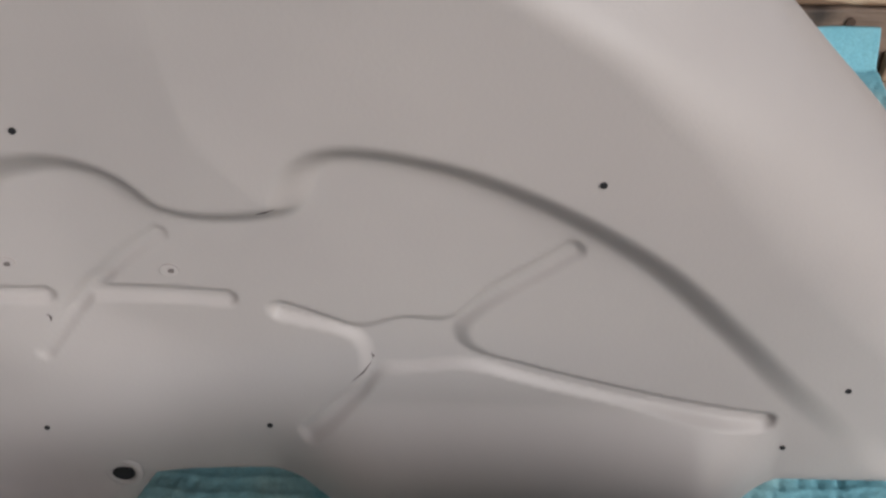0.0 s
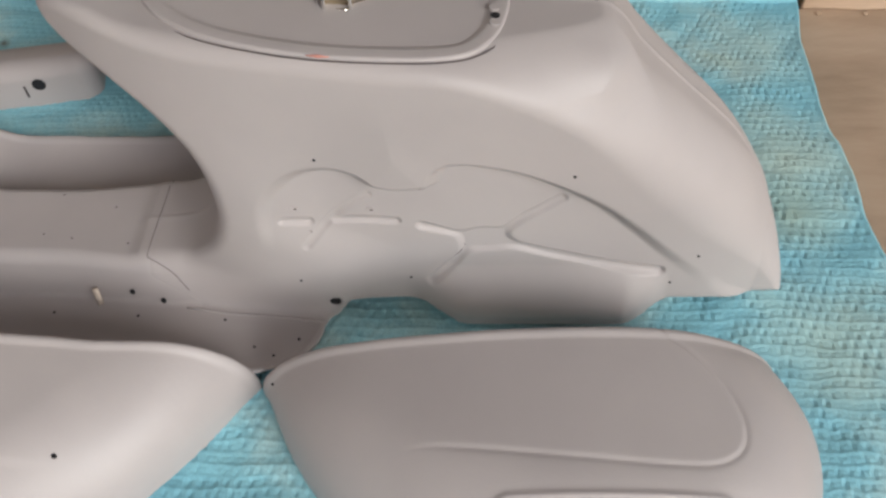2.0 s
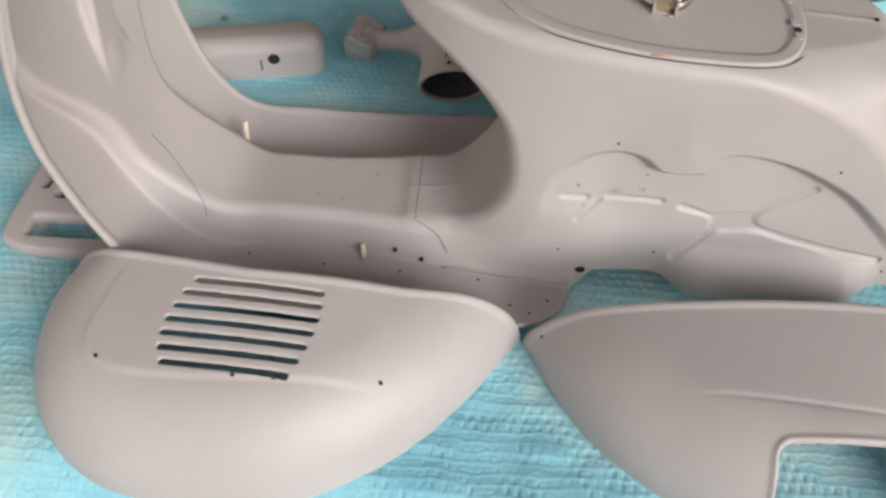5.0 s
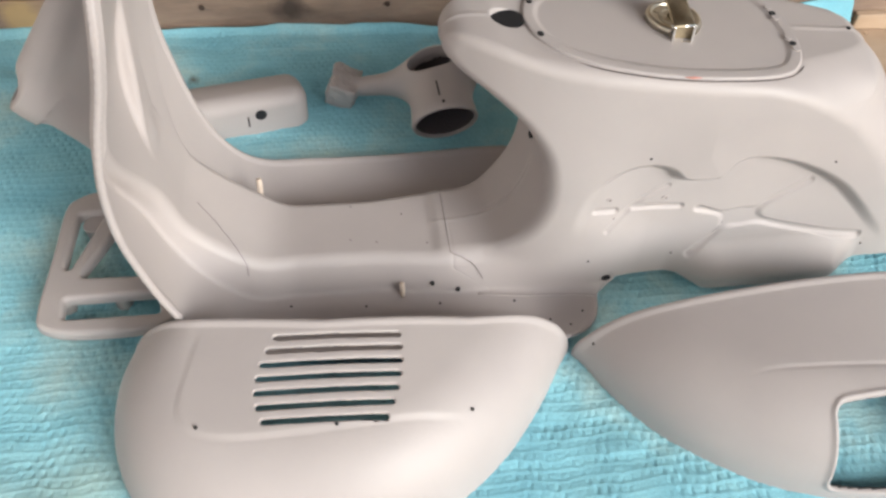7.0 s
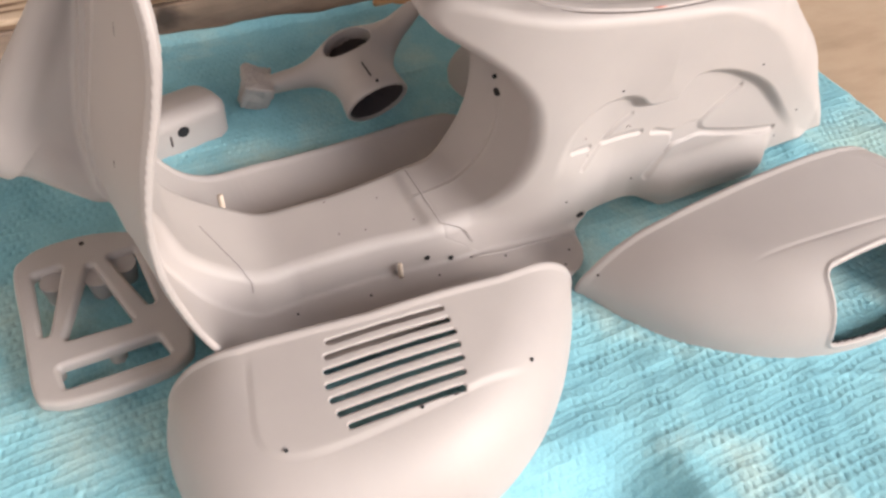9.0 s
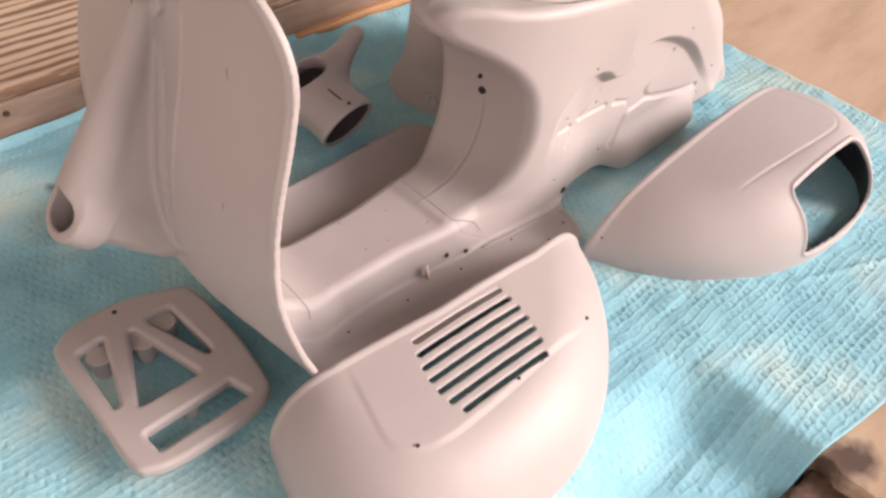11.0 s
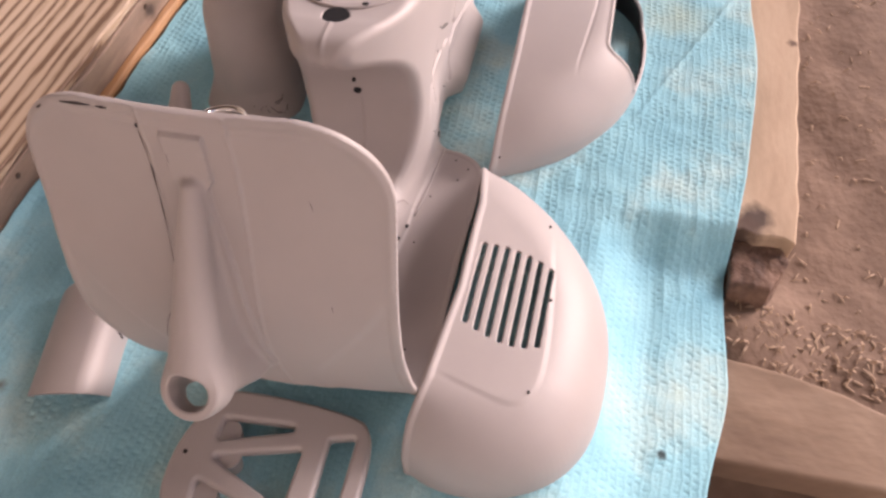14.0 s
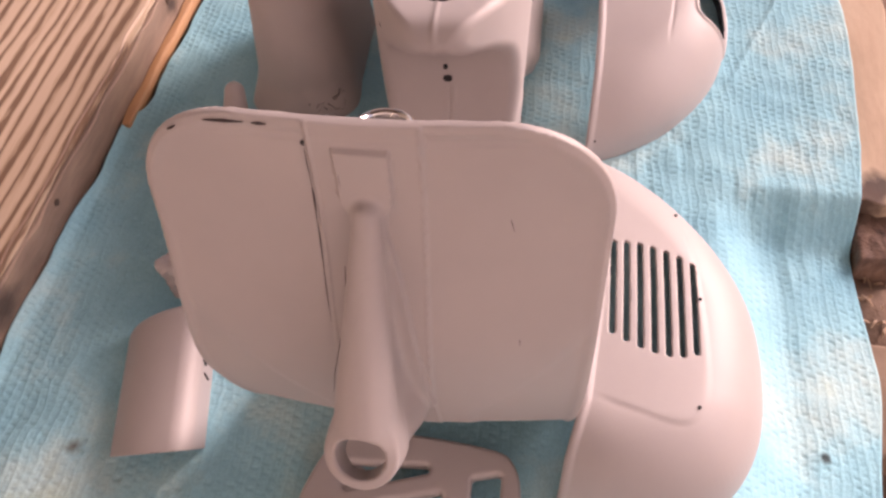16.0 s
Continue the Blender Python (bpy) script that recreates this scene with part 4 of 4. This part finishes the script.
for px, pz in ((0.1573, 0.1108), (0.2237, 0.0492), (0.0449, 0.1206), (0.2138, 0.0266), (0.0810, 0.0313), (0.0248, 0.0335)):
    disc("screw_hole", (px, -float(half_width(np.array([px]), np.array([pz]))[0]) - 0.0002, pz), (0, -1, 0), 0.0007, 0.002, DARK, shell)
disc("bolt_hole", (0.0400, -float(half_width(np.array([0.04]), np.array([0.0150]))[0]) - 0.0004, 0.0150), (0, -1, 0.1), 0.0030, 0.004, DARK, shell, squash=0.75)
ring_mesh("boss", (0.0400, -float(half_width(np.array([0.04]), np.array([0.0150]))[0]) + 0.0006, 0.0150), (0, -1, 0.1), 0.0052, 0.0030, 0.0012, PRIMER, shell)
disc("bolt_hole", (-0.0109, 0.0013, 0.1005), (-1, 0, 0.1), 0.0030, 0.003, DARK, shell, squash=0.8)
disc("bolt_hole", (-0.0140, 0.0020, 0.1120), (-1, 0, -0.3), 0.0014, 0.003, DARK, shell)
disc("screw_hole", (0.1655, 0.0, 0.1668), UP, 0.0013, 0.002, DARK, shell)
disc("screw_hole", (-0.2212, 0.0205, 0.2624), (-1, 0, 0), 0.0012, 0.002, DARK, shell)
disc("bolt_hole", (-0.0352, 0.0345, 0.1625), (-0.45, 0.85, 0.1), 0.0028, 0.004, DARK, shell)
disc("screw_hole", (-0.0560, 0.0, 0.1845), (-0.4, 0, 1), 0.0010, 0.002, DARK, shell)
tube("peg", [(-0.1806, 0.0400, 0.009), (-0.1806, 0.0450, 0.0368)], 0.0019, STICK, shell, "short pale wooden peg stuck through the floor")
tube("peg", [(-0.0915, -0.0400, 0.004), (-0.0920, -0.0375, 0.0160)], 0.0016, STICK, shell, "short pale wooden peg stuck through the floor")
# black disc just under the rim paints the depth shade of the cut hole
disc("seat_hole_shade", (-0.0335, 0.0, 0.1808), (-0.1, 0, 1), 0.0092, 0.003, DARK, shell)
for sx, sz in ((0.0649, 0.0820), (0.0294, 0.0846)):
    sw = -float(half_width(np.array([sx]), np.array([sz]))[0])
    disc("stub", (sx, sw - 0.0004, sz), (0, -1, 0.15), 0.0021, 0.003, PRIMER, shell, squash=0.7)
    disc("scuff", (sx + 0.0006, sw - 0.0005, sz), (0.2, -1, 0.15), 0.0009, 0.002, SEAM, shell, squash=0.6)


def flank_mark(line, thick):
    """A dark bare mark lying on the flank of the rear body."""
    pts = [(x, -float(half_width(np.array([x]), np.array([z]))[0]) - 0.0001, z) for x, z in line]
    k = np.linspace(0, 1, len(pts))
    tube("scratch", pts, thick, SCRATCH, shell, "dark bare scratch in the primer", seg=6, taper=[thick * (0.2 + 3 * a * (1 - a)) for a in k])


flank_mark([(0.1085, 0.0560), (0.1090, 0.0550), (0.1088, 0.0540)], 0.00030)
flank_mark([(0.1085, 0.0532), (0.1062, 0.0503), (0.1035, 0.0478)], 0.00024)
flank_mark([(0.0280, 0.0850), (0.0292, 0.0838), (0.0300, 0.0832)], 0.00030)
flank_mark([(0.0345, 0.0700), (0.0352, 0.0690), (0.0350, 0.0680)], 0.00030)
flank_mark([(0.0885, 0.1020), (0.0905, 0.1026), (0.0925, 0.1030)], 0.00026)
# fine seams, scuffs and scratches
tube("seam_line", [(-0.2062, -0.0297, 0.0910), (-0.1996, -0.0282, 0.0743), (-0.1898, -0.0316, 0.0528), (-0.1853, -0.0350, 0.0407), (-0.1856, -0.0366, 0.0330)], 0.00016, SCRATCH, shell, seg=6)


def shield_front(y, z):
    """A point on the front face of the leg shield."""
    k = (np.hypot(bv[:, 1] - y, bv[:, 2] - z) < 0.0013) & (bv[:, 0] < -0.19)
    return (float(bv[k, 0].min()) + 0.0002, y, z)


def scratch(ends, thick):
    (y0, z0), (y1, z1) = ends
    t = np.linspace(0, 1, 6)
    pts = [shield_front(y0 + (y1 - y0) * k, z0 + (z1 - z0) * k) for k in t]
    tube("scratch", pts, thick, SCRATCH, shell, "dark bare scratch in the primer", seg=6, taper=[thick * (0.25 + 1.5 * k * (1 - k) * (1 + 0.6 * math.sin(k * 37))) for k in t])


for ends, thick in ((((0.0208, 0.2600), (0.0206, 0.2430)), 0.0004), (((0.0206, 0.2420), (0.0210, 0.2260)), 0.0008), (((0.0210, 0.2250), (0.0212, 0.2020)), 0.0006), (((0.0212, 0.2010), (0.0208, 0.1760)), 0.00035),
                    (((0.0125, 0.2050), (0.0138, 0.1750)), 0.0006), (((0.0096, 0.2560), (0.0094, 0.2420)), 0.00035), (((-0.0500, 0.2300), (-0.0515, 0.2240)), 0.0004), (((-0.0560, 0.1700), (-0.0563, 0.1660)), 0.0004)):
    scratch(ends, 0.62 * thick)
for pts in ([(-0.2192, 0.0545, 0.2688), (-0.2197, 0.0470, 0.2693), (-0.2200, 0.0400, 0.2697)], [(-0.2204, 0.0370, 0.2698), (-0.2206, 0.0345, 0.2699), (-0.2207, 0.0320, 0.2699)], [(-0.2160, 0.0720, 0.2590), (-0.2169, 0.0690, 0.2615), (-0.2178, 0.0660, 0.2640)]):
    tube("scratch", pts, 0.0005, SCRATCH, shell, "dark bare scratch in the primer", seg=6, taper=[0.0002, 0.0006, 0.0002])
PINK = material("pink_filler", (0.55, 0.25, 0.20), 0.7)
tube("scuff", [(0.0500, -0.0490, 0.1748), (0.0545, -0.0492, 0.1745), (0.0590, -0.0493, 0.1741)], 0.0008, PINK, shell, "pinkish filler scuff", seg=6, taper=[0.0002, 0.0007, 0.0002])
# steering head behind the shield
tube("head_tube", [(-0.1962, 0, 0.222), (-0.1910, 0.0, 0.2360)], 0.0095, PRIMER, shell, seg=24)
bearing = ring_mesh("bearing_ring", (-0.1912, 0, 0.2358), (0.25, 0, 0.97), 0.0118, 0.0088, 0.0060, CHROME, shell, "shiny chrome bearing ring")


# ---- side panels ----
def cowl(name, label, foot, xk, zk, rim_x, rim_y, panel, window=None, slots=(), tilt=0.0, round_r=0.044, box=None, flip=1, fade_from=0.0, clear=0.02, soft=0.0011):
    outline = Outline(smooth_line(foot, 8), True, 0.08)
    inner = Outline(smooth_line(panel, 6), True, 0.03)

    def dome(x, y, z):
        e = outline(x, y)
        crown = curve_at(x, xk, zk) + tilt * (y + 0.12) - 0.8 * np.clip(y + 0.12, -0.08, 0.05) ** 2
        p = inner(x, y)
        fade = step(x * flip, fade_from, fade_from + 0.03) * step(-y, clear, clear + 0.022) * (1 - 0.45 * step(-x, 0.185, 0.202))
        crown = crown - fade * (soft * step(p, -0.0004, 0.0020) + 0.0006 * np.exp(-(p / 0.0012) ** 2))
        tip = step(0.080 - np.abs(x - 0.006), 0.0, 0.078)
        return rmax(e, z - crown, round_r * (1 - 0.38 * tip))

    def f(x, y, z):
        d = dome(x, y, z)
        d = np.maximum(d, -(d + 0.0024))
        cut = y - np.interp(x, rim_x, rim_y)
        d = smax(d, cut, 0.0012)
        bead = np.sqrt((dome(x, y, z) + 0.0012) ** 2 + (cut + 0.0015) ** 2) - 0.0022
        d = smin(d, bead, 0.002)
        for (x0, y0), (x1, y1) in slots:
            dx, dy = x1 - x0, y1 - y0
            t = np.clip(((x - x0) * dx + (y - y0) * dy) / (dx * dx + dy * dy), 0, 1)
            d = smax(d, -(np.hypot(x - x0 - t * dx, y - y0 - t * dy) - 0.00165), 0.0010)
        if window:
            d = window(d, x, y, z)
        return np.maximum(d, -z - 0.002 + 0.0 * x)

    v, q, nor = mesh_solid(f, *box, 0.00105)
    mid = v[q].mean(1)
    cut = mid[:, 1] - np.interp(mid[:, 0], rim_x, rim_y)
    inside = (dome(mid[:, 0], mid[:, 1], mid[:, 2]) < -0.0016) & (cut < -0.0030)
    panel_ob = mesh_object(name, v, q[~inside], nor, PRIMER)
    mesh_object("lining", v, q[inside], nor, RAW, panel_ob, "dark unpainted inside of the panel")
    return panel_ob


def top_at(ob, px, py):
    """Height of a thing's upper surface over a point."""
    n = len(ob.data.vertices)
    v = np.empty(n * 3, np.float32)
    ob.data.vertices.foreach_get("co", v)
    v = v.reshape(-1, 3)
    return float(v[np.hypot(v[:, 0] - px, v[:, 1] - py) < 0.0014][:, 2].max())


SLOTS = []
for i in range(7):
    u = i / 6
    y = -0.1070 - 0.0468 * u
    bow = 0.010 * (1 - (2 * u - 1) ** 2)
    SLOTS.append(((-0.1655 - 0.0065 * u - 0.9 * bow * (0.5 + u * 0.3), y + 0.0005), (-0.1015 - 0.0100 * u + 0.35 * bow, y - 0.0012)))
left_foot = [(0.0045, -0.088), (-0.004, -0.104), (-0.022, -0.131), (-0.047, -0.160), (-0.080, -0.184), (-0.120, -0.199), (-0.165, -0.2015), (-0.205, -0.195), (-0.236, -0.176), (-0.253, -0.145), (-0.256, -0.110),
             (-0.246, -0.080), (-0.230, -0.055), (-0.18, -0.030), (-0.11, -0.025), (-0.04, -0.045), (-0.008, -0.070)]
panel_l = [(-0.058, -0.1495), (-0.10, -0.1555), (-0.145, -0.1595), (-0.185, -0.160), (-0.206, -0.155), (-0.2150, -0.143), (-0.2110, -0.120), (-0.2035, -0.092), (-0.195, -0.06), (-0.06, -0.06), (-0.045, -0.12)]
cl = cowl("side_panel", "", left_foot, [-0.27, -0.22, -0.17, -0.12, -0.08, -0.05, -0.02, 0.005], [0.0575, 0.0604, 0.0613, 0.0598, 0.0556, 0.0501, 0.0424, 0.0292],
          [-0.26, -0.235, -0.21, -0.14, -0.06, 0.0, 0.01], [-0.0810, -0.0845, -0.0910, -0.0982, -0.0978, -0.0900, -0.0875], panel_l, slots=SLOTS, tilt=0.10,
          box=((-0.262, -0.209, -0.006), (0.010, -0.068, 0.072)), flip=-1, fade_from=0.062, clear=0.090)
tagged(cl, "grey-primed scooter side panel with cooling slots, lying on the cloth", "side panel", "side panels")
for px, py in ((-0.1362, -0.1578), (-0.0657, -0.1496), (-0.2049, -0.1530)):
    disc("screw_hole", (px, py, top_at(cl, px, py) + 0.0002), (0, -0.35, 1), 0.0010, 0.004, DARK, cl)

right_foot = [(0.0085, -0.090), (0.014, -0.104), (0.030, -0.134), (0.055, -0.163), (0.090, -0.188), (0.130, -0.2025), (0.175, -0.207), (0.215, -0.202), (0.245, -0.185), (0.2625, -0.158), (0.2665, -0.130),
              (0.258, -0.104), (0.240, -0.083), (0.20, -0.055), (0.13, -0.040), (0.06, -0.055), (0.02, -0.075)]
panel_r = [(0.075, -0.1475), (0.10, -0.1515), (0.15, -0.1575), (0.197, -0.1605), (0.2155, -0.1565), (0.2225, -0.145), (0.2185, -0.127), (0.2070, -0.110), (0.194, -0.098), (0.17, -0.07), (0.07, -0.07), (0.055, -0.12)]


def window(d, x, y, z):
    q = np.maximum(np.abs(x - 0.1675) - 0.0465, np.maximum(y + 0.1775, 0.0135 - z))
    corner = rmax(np.abs(x - 0.1675) - 0.0465, np.maximum(y + 0.1740, 0.0135 - z), 0.006)
    d = d - 0.0011 * np.exp(-((corner - 0.0014) / 0.0017) ** 2)
    return smax(d, -corner, 0.0012)


cr = cowl("side_panel", "", right_foot, [0.0, 0.02, 0.05, 0.10, 0.15, 0.20, 0.24, 0.27], [0.026, 0.036, 0.049, 0.0615, 0.0665, 0.0650, 0.060, 0.054],
          [0.0, 0.014, 0.06, 0.10, 0.14, 0.18, 0.22, 0.26], [-0.089, -0.0945, -0.0975, -0.0988, -0.0990, -0.0985, -0.0985, -0.096], panel_r, window=window, tilt=0.02,
          box=((0.003, -0.214, -0.006), (0.272, -0.08, 0.074)), flip=1, fade_from=0.080, soft=0.0002)
tagged(cr, "grey-primed scooter side panel with square opening, lying on the cloth", "side panel", "side panels")
disc("screw_hole", (0.0165, -0.1000, 0.0215), (-0.3, -0.5, 1), 0.0008, 0.003, DARK, cr)


# ---- handlebar housing ----
def headset(x, y, z):
    """A bell-shaped hub with a round lamp opening, an oval opening on top and two arms."""
    bell = capsule(x, y, z, (-0.0462, 0.1030, 0.0300), (-0.0480, 0.1460, 0.0390), 0.0250, 0.0205)
    arm = capsule(x, y, z, (-0.0580, 0.1500, 0.0330), (-0.1120, 0.1640, 0.0200), 0.0100, 0.0070)
    g1, g2, g3 = (x + 0.1195) * 0.93 - (y - 0.1660) * 0.25 - (z - 0.0165) * 0.27, (y - 0.1660) * 0.97 + (x + 0.1195) * 0.22, (z - 0.0155) * 0.95 + (x + 0.1195) * 0.28
    grip = np.hypot(np.hypot(np.maximum(np.abs(g1) - 0.0092, 0), np.maximum(np.abs(g2) - 0.40 * g3 - 0.0102, 0)), np.maximum(np.abs(g3) - 0.0110, 0)) - 0.0022
    grip = np.maximum(grip + 0.0013 * value_noise(x * 130 + z * 90, y * 130 - z * 70, 51) + 0.0006 * value_noise(x * 400, y * 400 + z * 300, 52), 0.0008 - z)
    arm2 = capsule(x, y, z, (-0.0320, 0.1490, 0.0400), (0.0050, 0.1560, 0.0640), 0.0130, 0.0070)
    d = smin(smin(bell, arm, 0.028), arm2, 0.026)
    d = smin(d, grip, 0.003)
    r, t = rod_distance(x, y, z, (-0.0460, 0.1015, 0.0300), (0.10, -0.91, -0.41))
    d = smax(d, t, 0.0015)
    d = np.maximum(d, -(bell + 0.0026))
    u = np.array([0.0366, -0.0030, 0.0150])
    u = u / np.linalg.norm(u)
    n = np.array([-0.30, -0.12, 0.94])
    n = n - u * (n @ u)
    n = n / np.linalg.norm(n)
    w = np.cross(n, u)
    o = np.array([-0.0520, 0.1465, 0.0550])
    a, b, cc = ((x - o[0]) * k[0] + (y - o[1]) * k[1] + (z - o[2]) * k[2] for k in (u, w, n))
    oval = np.hypot(a / 0.0185, b / 0.0135) - 1
    return smax(d, -np.maximum(oval * 0.0125, -cc - 0.024), 0.0012)


hs = solid("handlebar_housing", headset, (-0.145, 0.078, -0.004), (0.018, 0.185, 0.078), 0.0011, PRIMER)


def lining(x, y, z):
    """An added dark shell that stands in for the shade inside the hub."""
    b = capsule(x, y, z, (-0.0462, 0.1030, 0.0300), (-0.0480, 0.1460, 0.0390), 0.0250, 0.0205) + 0.0027
    r, t = rod_distance(x, y, z, (-0.0460, 0.1015, 0.0300), (0.10, -0.91, -0.41))
    hole = np.hypot(np.hypot(x + 0.0520, (y - 0.1465)), 0.35 * (z - 0.055)) - 0.0170
    return np.maximum(np.maximum(np.maximum(b, -(b + 0.0012)), t + 0.0022), -np.maximum(hole, 0.042 - z))


solid("lining", lining, (-0.080, 0.078, -0.002), (-0.015, 0.178, 0.070), 0.0011, INNER, hs, "dark unpainted inside")
tagged(hs, "grey-primed scooter handlebar housing with round lamp opening, lying on the cloth", "handlebar housing")
disc("screw_hole", (-0.0492, 0.0965, top_at(hs, -0.0492, 0.0965) + 0.0002), (0, -0.4, 0.9), 0.0012, 0.004, DARK, hs)
tube("slot", [(sx, sy, top_at(hs, sx, sy)) for sx, sy in ((-0.0520, 0.1180), (-0.0516, 0.1110), (-0.0513, 0.1030))], 0.0006, DARK, hs, "narrow dark slot", seg=6)


# ---- small rounded cover with a key hole ----
def box_cover(x, y, z):
    """Upright near wall, top rounding down to the far side; turned a little."""
    c, n = math.cos(radians(11)), math.sin(radians(11))
    u, v = (x + 0.146) * c + (y - 0.1425) * n, -(x + 0.146) * n + (y - 0.1425) * c
    arch = np.hypot(np.maximum(v, 0) / 0.0560, z / 0.0345) - 1
    a = rmax(arch * 0.034, -v, 0.012)
    d = rmax(a, np.maximum(u, -0.1300 - u), 0.012)
    d = np.maximum(d, -(d + 0.0022))
    return np.maximum(np.maximum(d, -0.0872 - 0.45 * z - u), 0.0005 - z)


bc = solid("rounded_cover", box_cover, (-0.262, 0.112, -0.004), (-0.130, 0.200, 0.042), 0.0011, PRIMER)
tagged(bc, "grey-primed rounded cover with a key hole, lying on the cloth", "cover")
disc("key_hole", (-0.1826, 0.1355, 0.0195), (0.19, -0.98, 0.0), 0.0045, 0.003, DARK, bc)
box_mesh("key_slot", (0.0012, 0.002, 0.009), pose(-0.1922, 0.1336, 0.0150, 0, 0, 11), SCRATCH, bc)


# ---- mudguard ----
def mudguard(x, y, z):
    yc = 0.1275
    e = np.where(x < 0.086, np.hypot((x - 0.086) * 0.95, y - yc), np.abs(y - yc)) - 0.0415 + 0.10 * z - 0.010 * step(0.030 - z, 0.0, 0.03) * step(0.09 - x, 0.0, 0.04)
    d = rmax(e, z - (0.108 + 0.010 * step(x, 0.05, 0.13)), 0.022)
    d = np.maximum(d, -(d + 0.0024))
    return np.maximum(np.maximum(d, x - 0.160), 0.0005 - z)


mg = solid("mudguard", mudguard, (0.028, 0.074, -0.004), (0.165, 0.182, 0.125), 0.0014, PRIMER)
tagged(mg, "grey-primed rounded front mudguard standing on the cloth", "mudguard")


# ---- carrier frame with triangular cut-outs ----
RACK = Outline(smooth_line([(-0.302, 0.053), (-0.289, 0.0585), (-0.262, 0.0585), (-0.236, 0.050), (-0.222, 0.040), (-0.2200, 0.0), (-0.2245, -0.045), (-0.232, -0.0575), (-0.250, -0.0625), (-0.285, -0.0622), (-0.304, -0.0575), (-0.3110, -0.046), (-0.3098, 0.0), (-0.3088, 0.042)], 6), True, 0.03)
CUTS = [Outline(smooth_line(p, 1), True, 0.03) for p in (
    [(-0.2940, -0.0375), (-0.2440, -0.0375), (-0.2410, -0.0490), (-0.2930, -0.0485)],
    [(-0.2970, 0.0350), (-0.2845, 0.0360), (-0.2985, -0.0090)],
    [(-0.2668, 0.0300), (-0.2545, -0.0180), (-0.2870, -0.0165)],
    [(-0.2530, 0.0330), (-0.2420, 0.0330), (-0.2400, -0.0090)])]


def rack(x, y, z):
    e = RACK(x, y)
    for c in CUTS:
        e = smax(e, -(c(x, y) - 0.0022), 0.002)
    return rmax(e, np.abs(z - 0.0183) - 0.0047, 0.0030)


def rack_all(x, y, z):
    d = rack(x, y, z)
    for bx, by in ((-0.2890, 0.0310), (-0.2480, 0.0300), (-0.2640, 0.0250)):
        foot = np.maximum(np.hypot(x - bx, y - by) - 0.0080 + 0.12 * (0.02 - z), np.maximum(z - 0.0185, 0.0004 - z))
        d = np.minimum(d, foot)
    for bx, by in ((-0.266, -0.0275), (-0.300, -0.0275)):
        d = np.minimum(d, np.maximum(np.hypot(x - bx, y - by) - 0.005, np.maximum(z - 0.0185, 0.0004 - z)))
    return d


rk = solid("carrier_frame", rack_all, (-0.320, -0.072, -0.003), (-0.214, 0.066, 0.027), 0.0010, PRIMER)
tagged(rk, "grey-primed flat carrier frame with triangular cut-outs, lying on the cloth", "carrier frame")
disc("screw_hole", (-0.2675, 0.0510, 0.0232), (0, 0, 1), 0.0015, 0.002, DARK, rk)
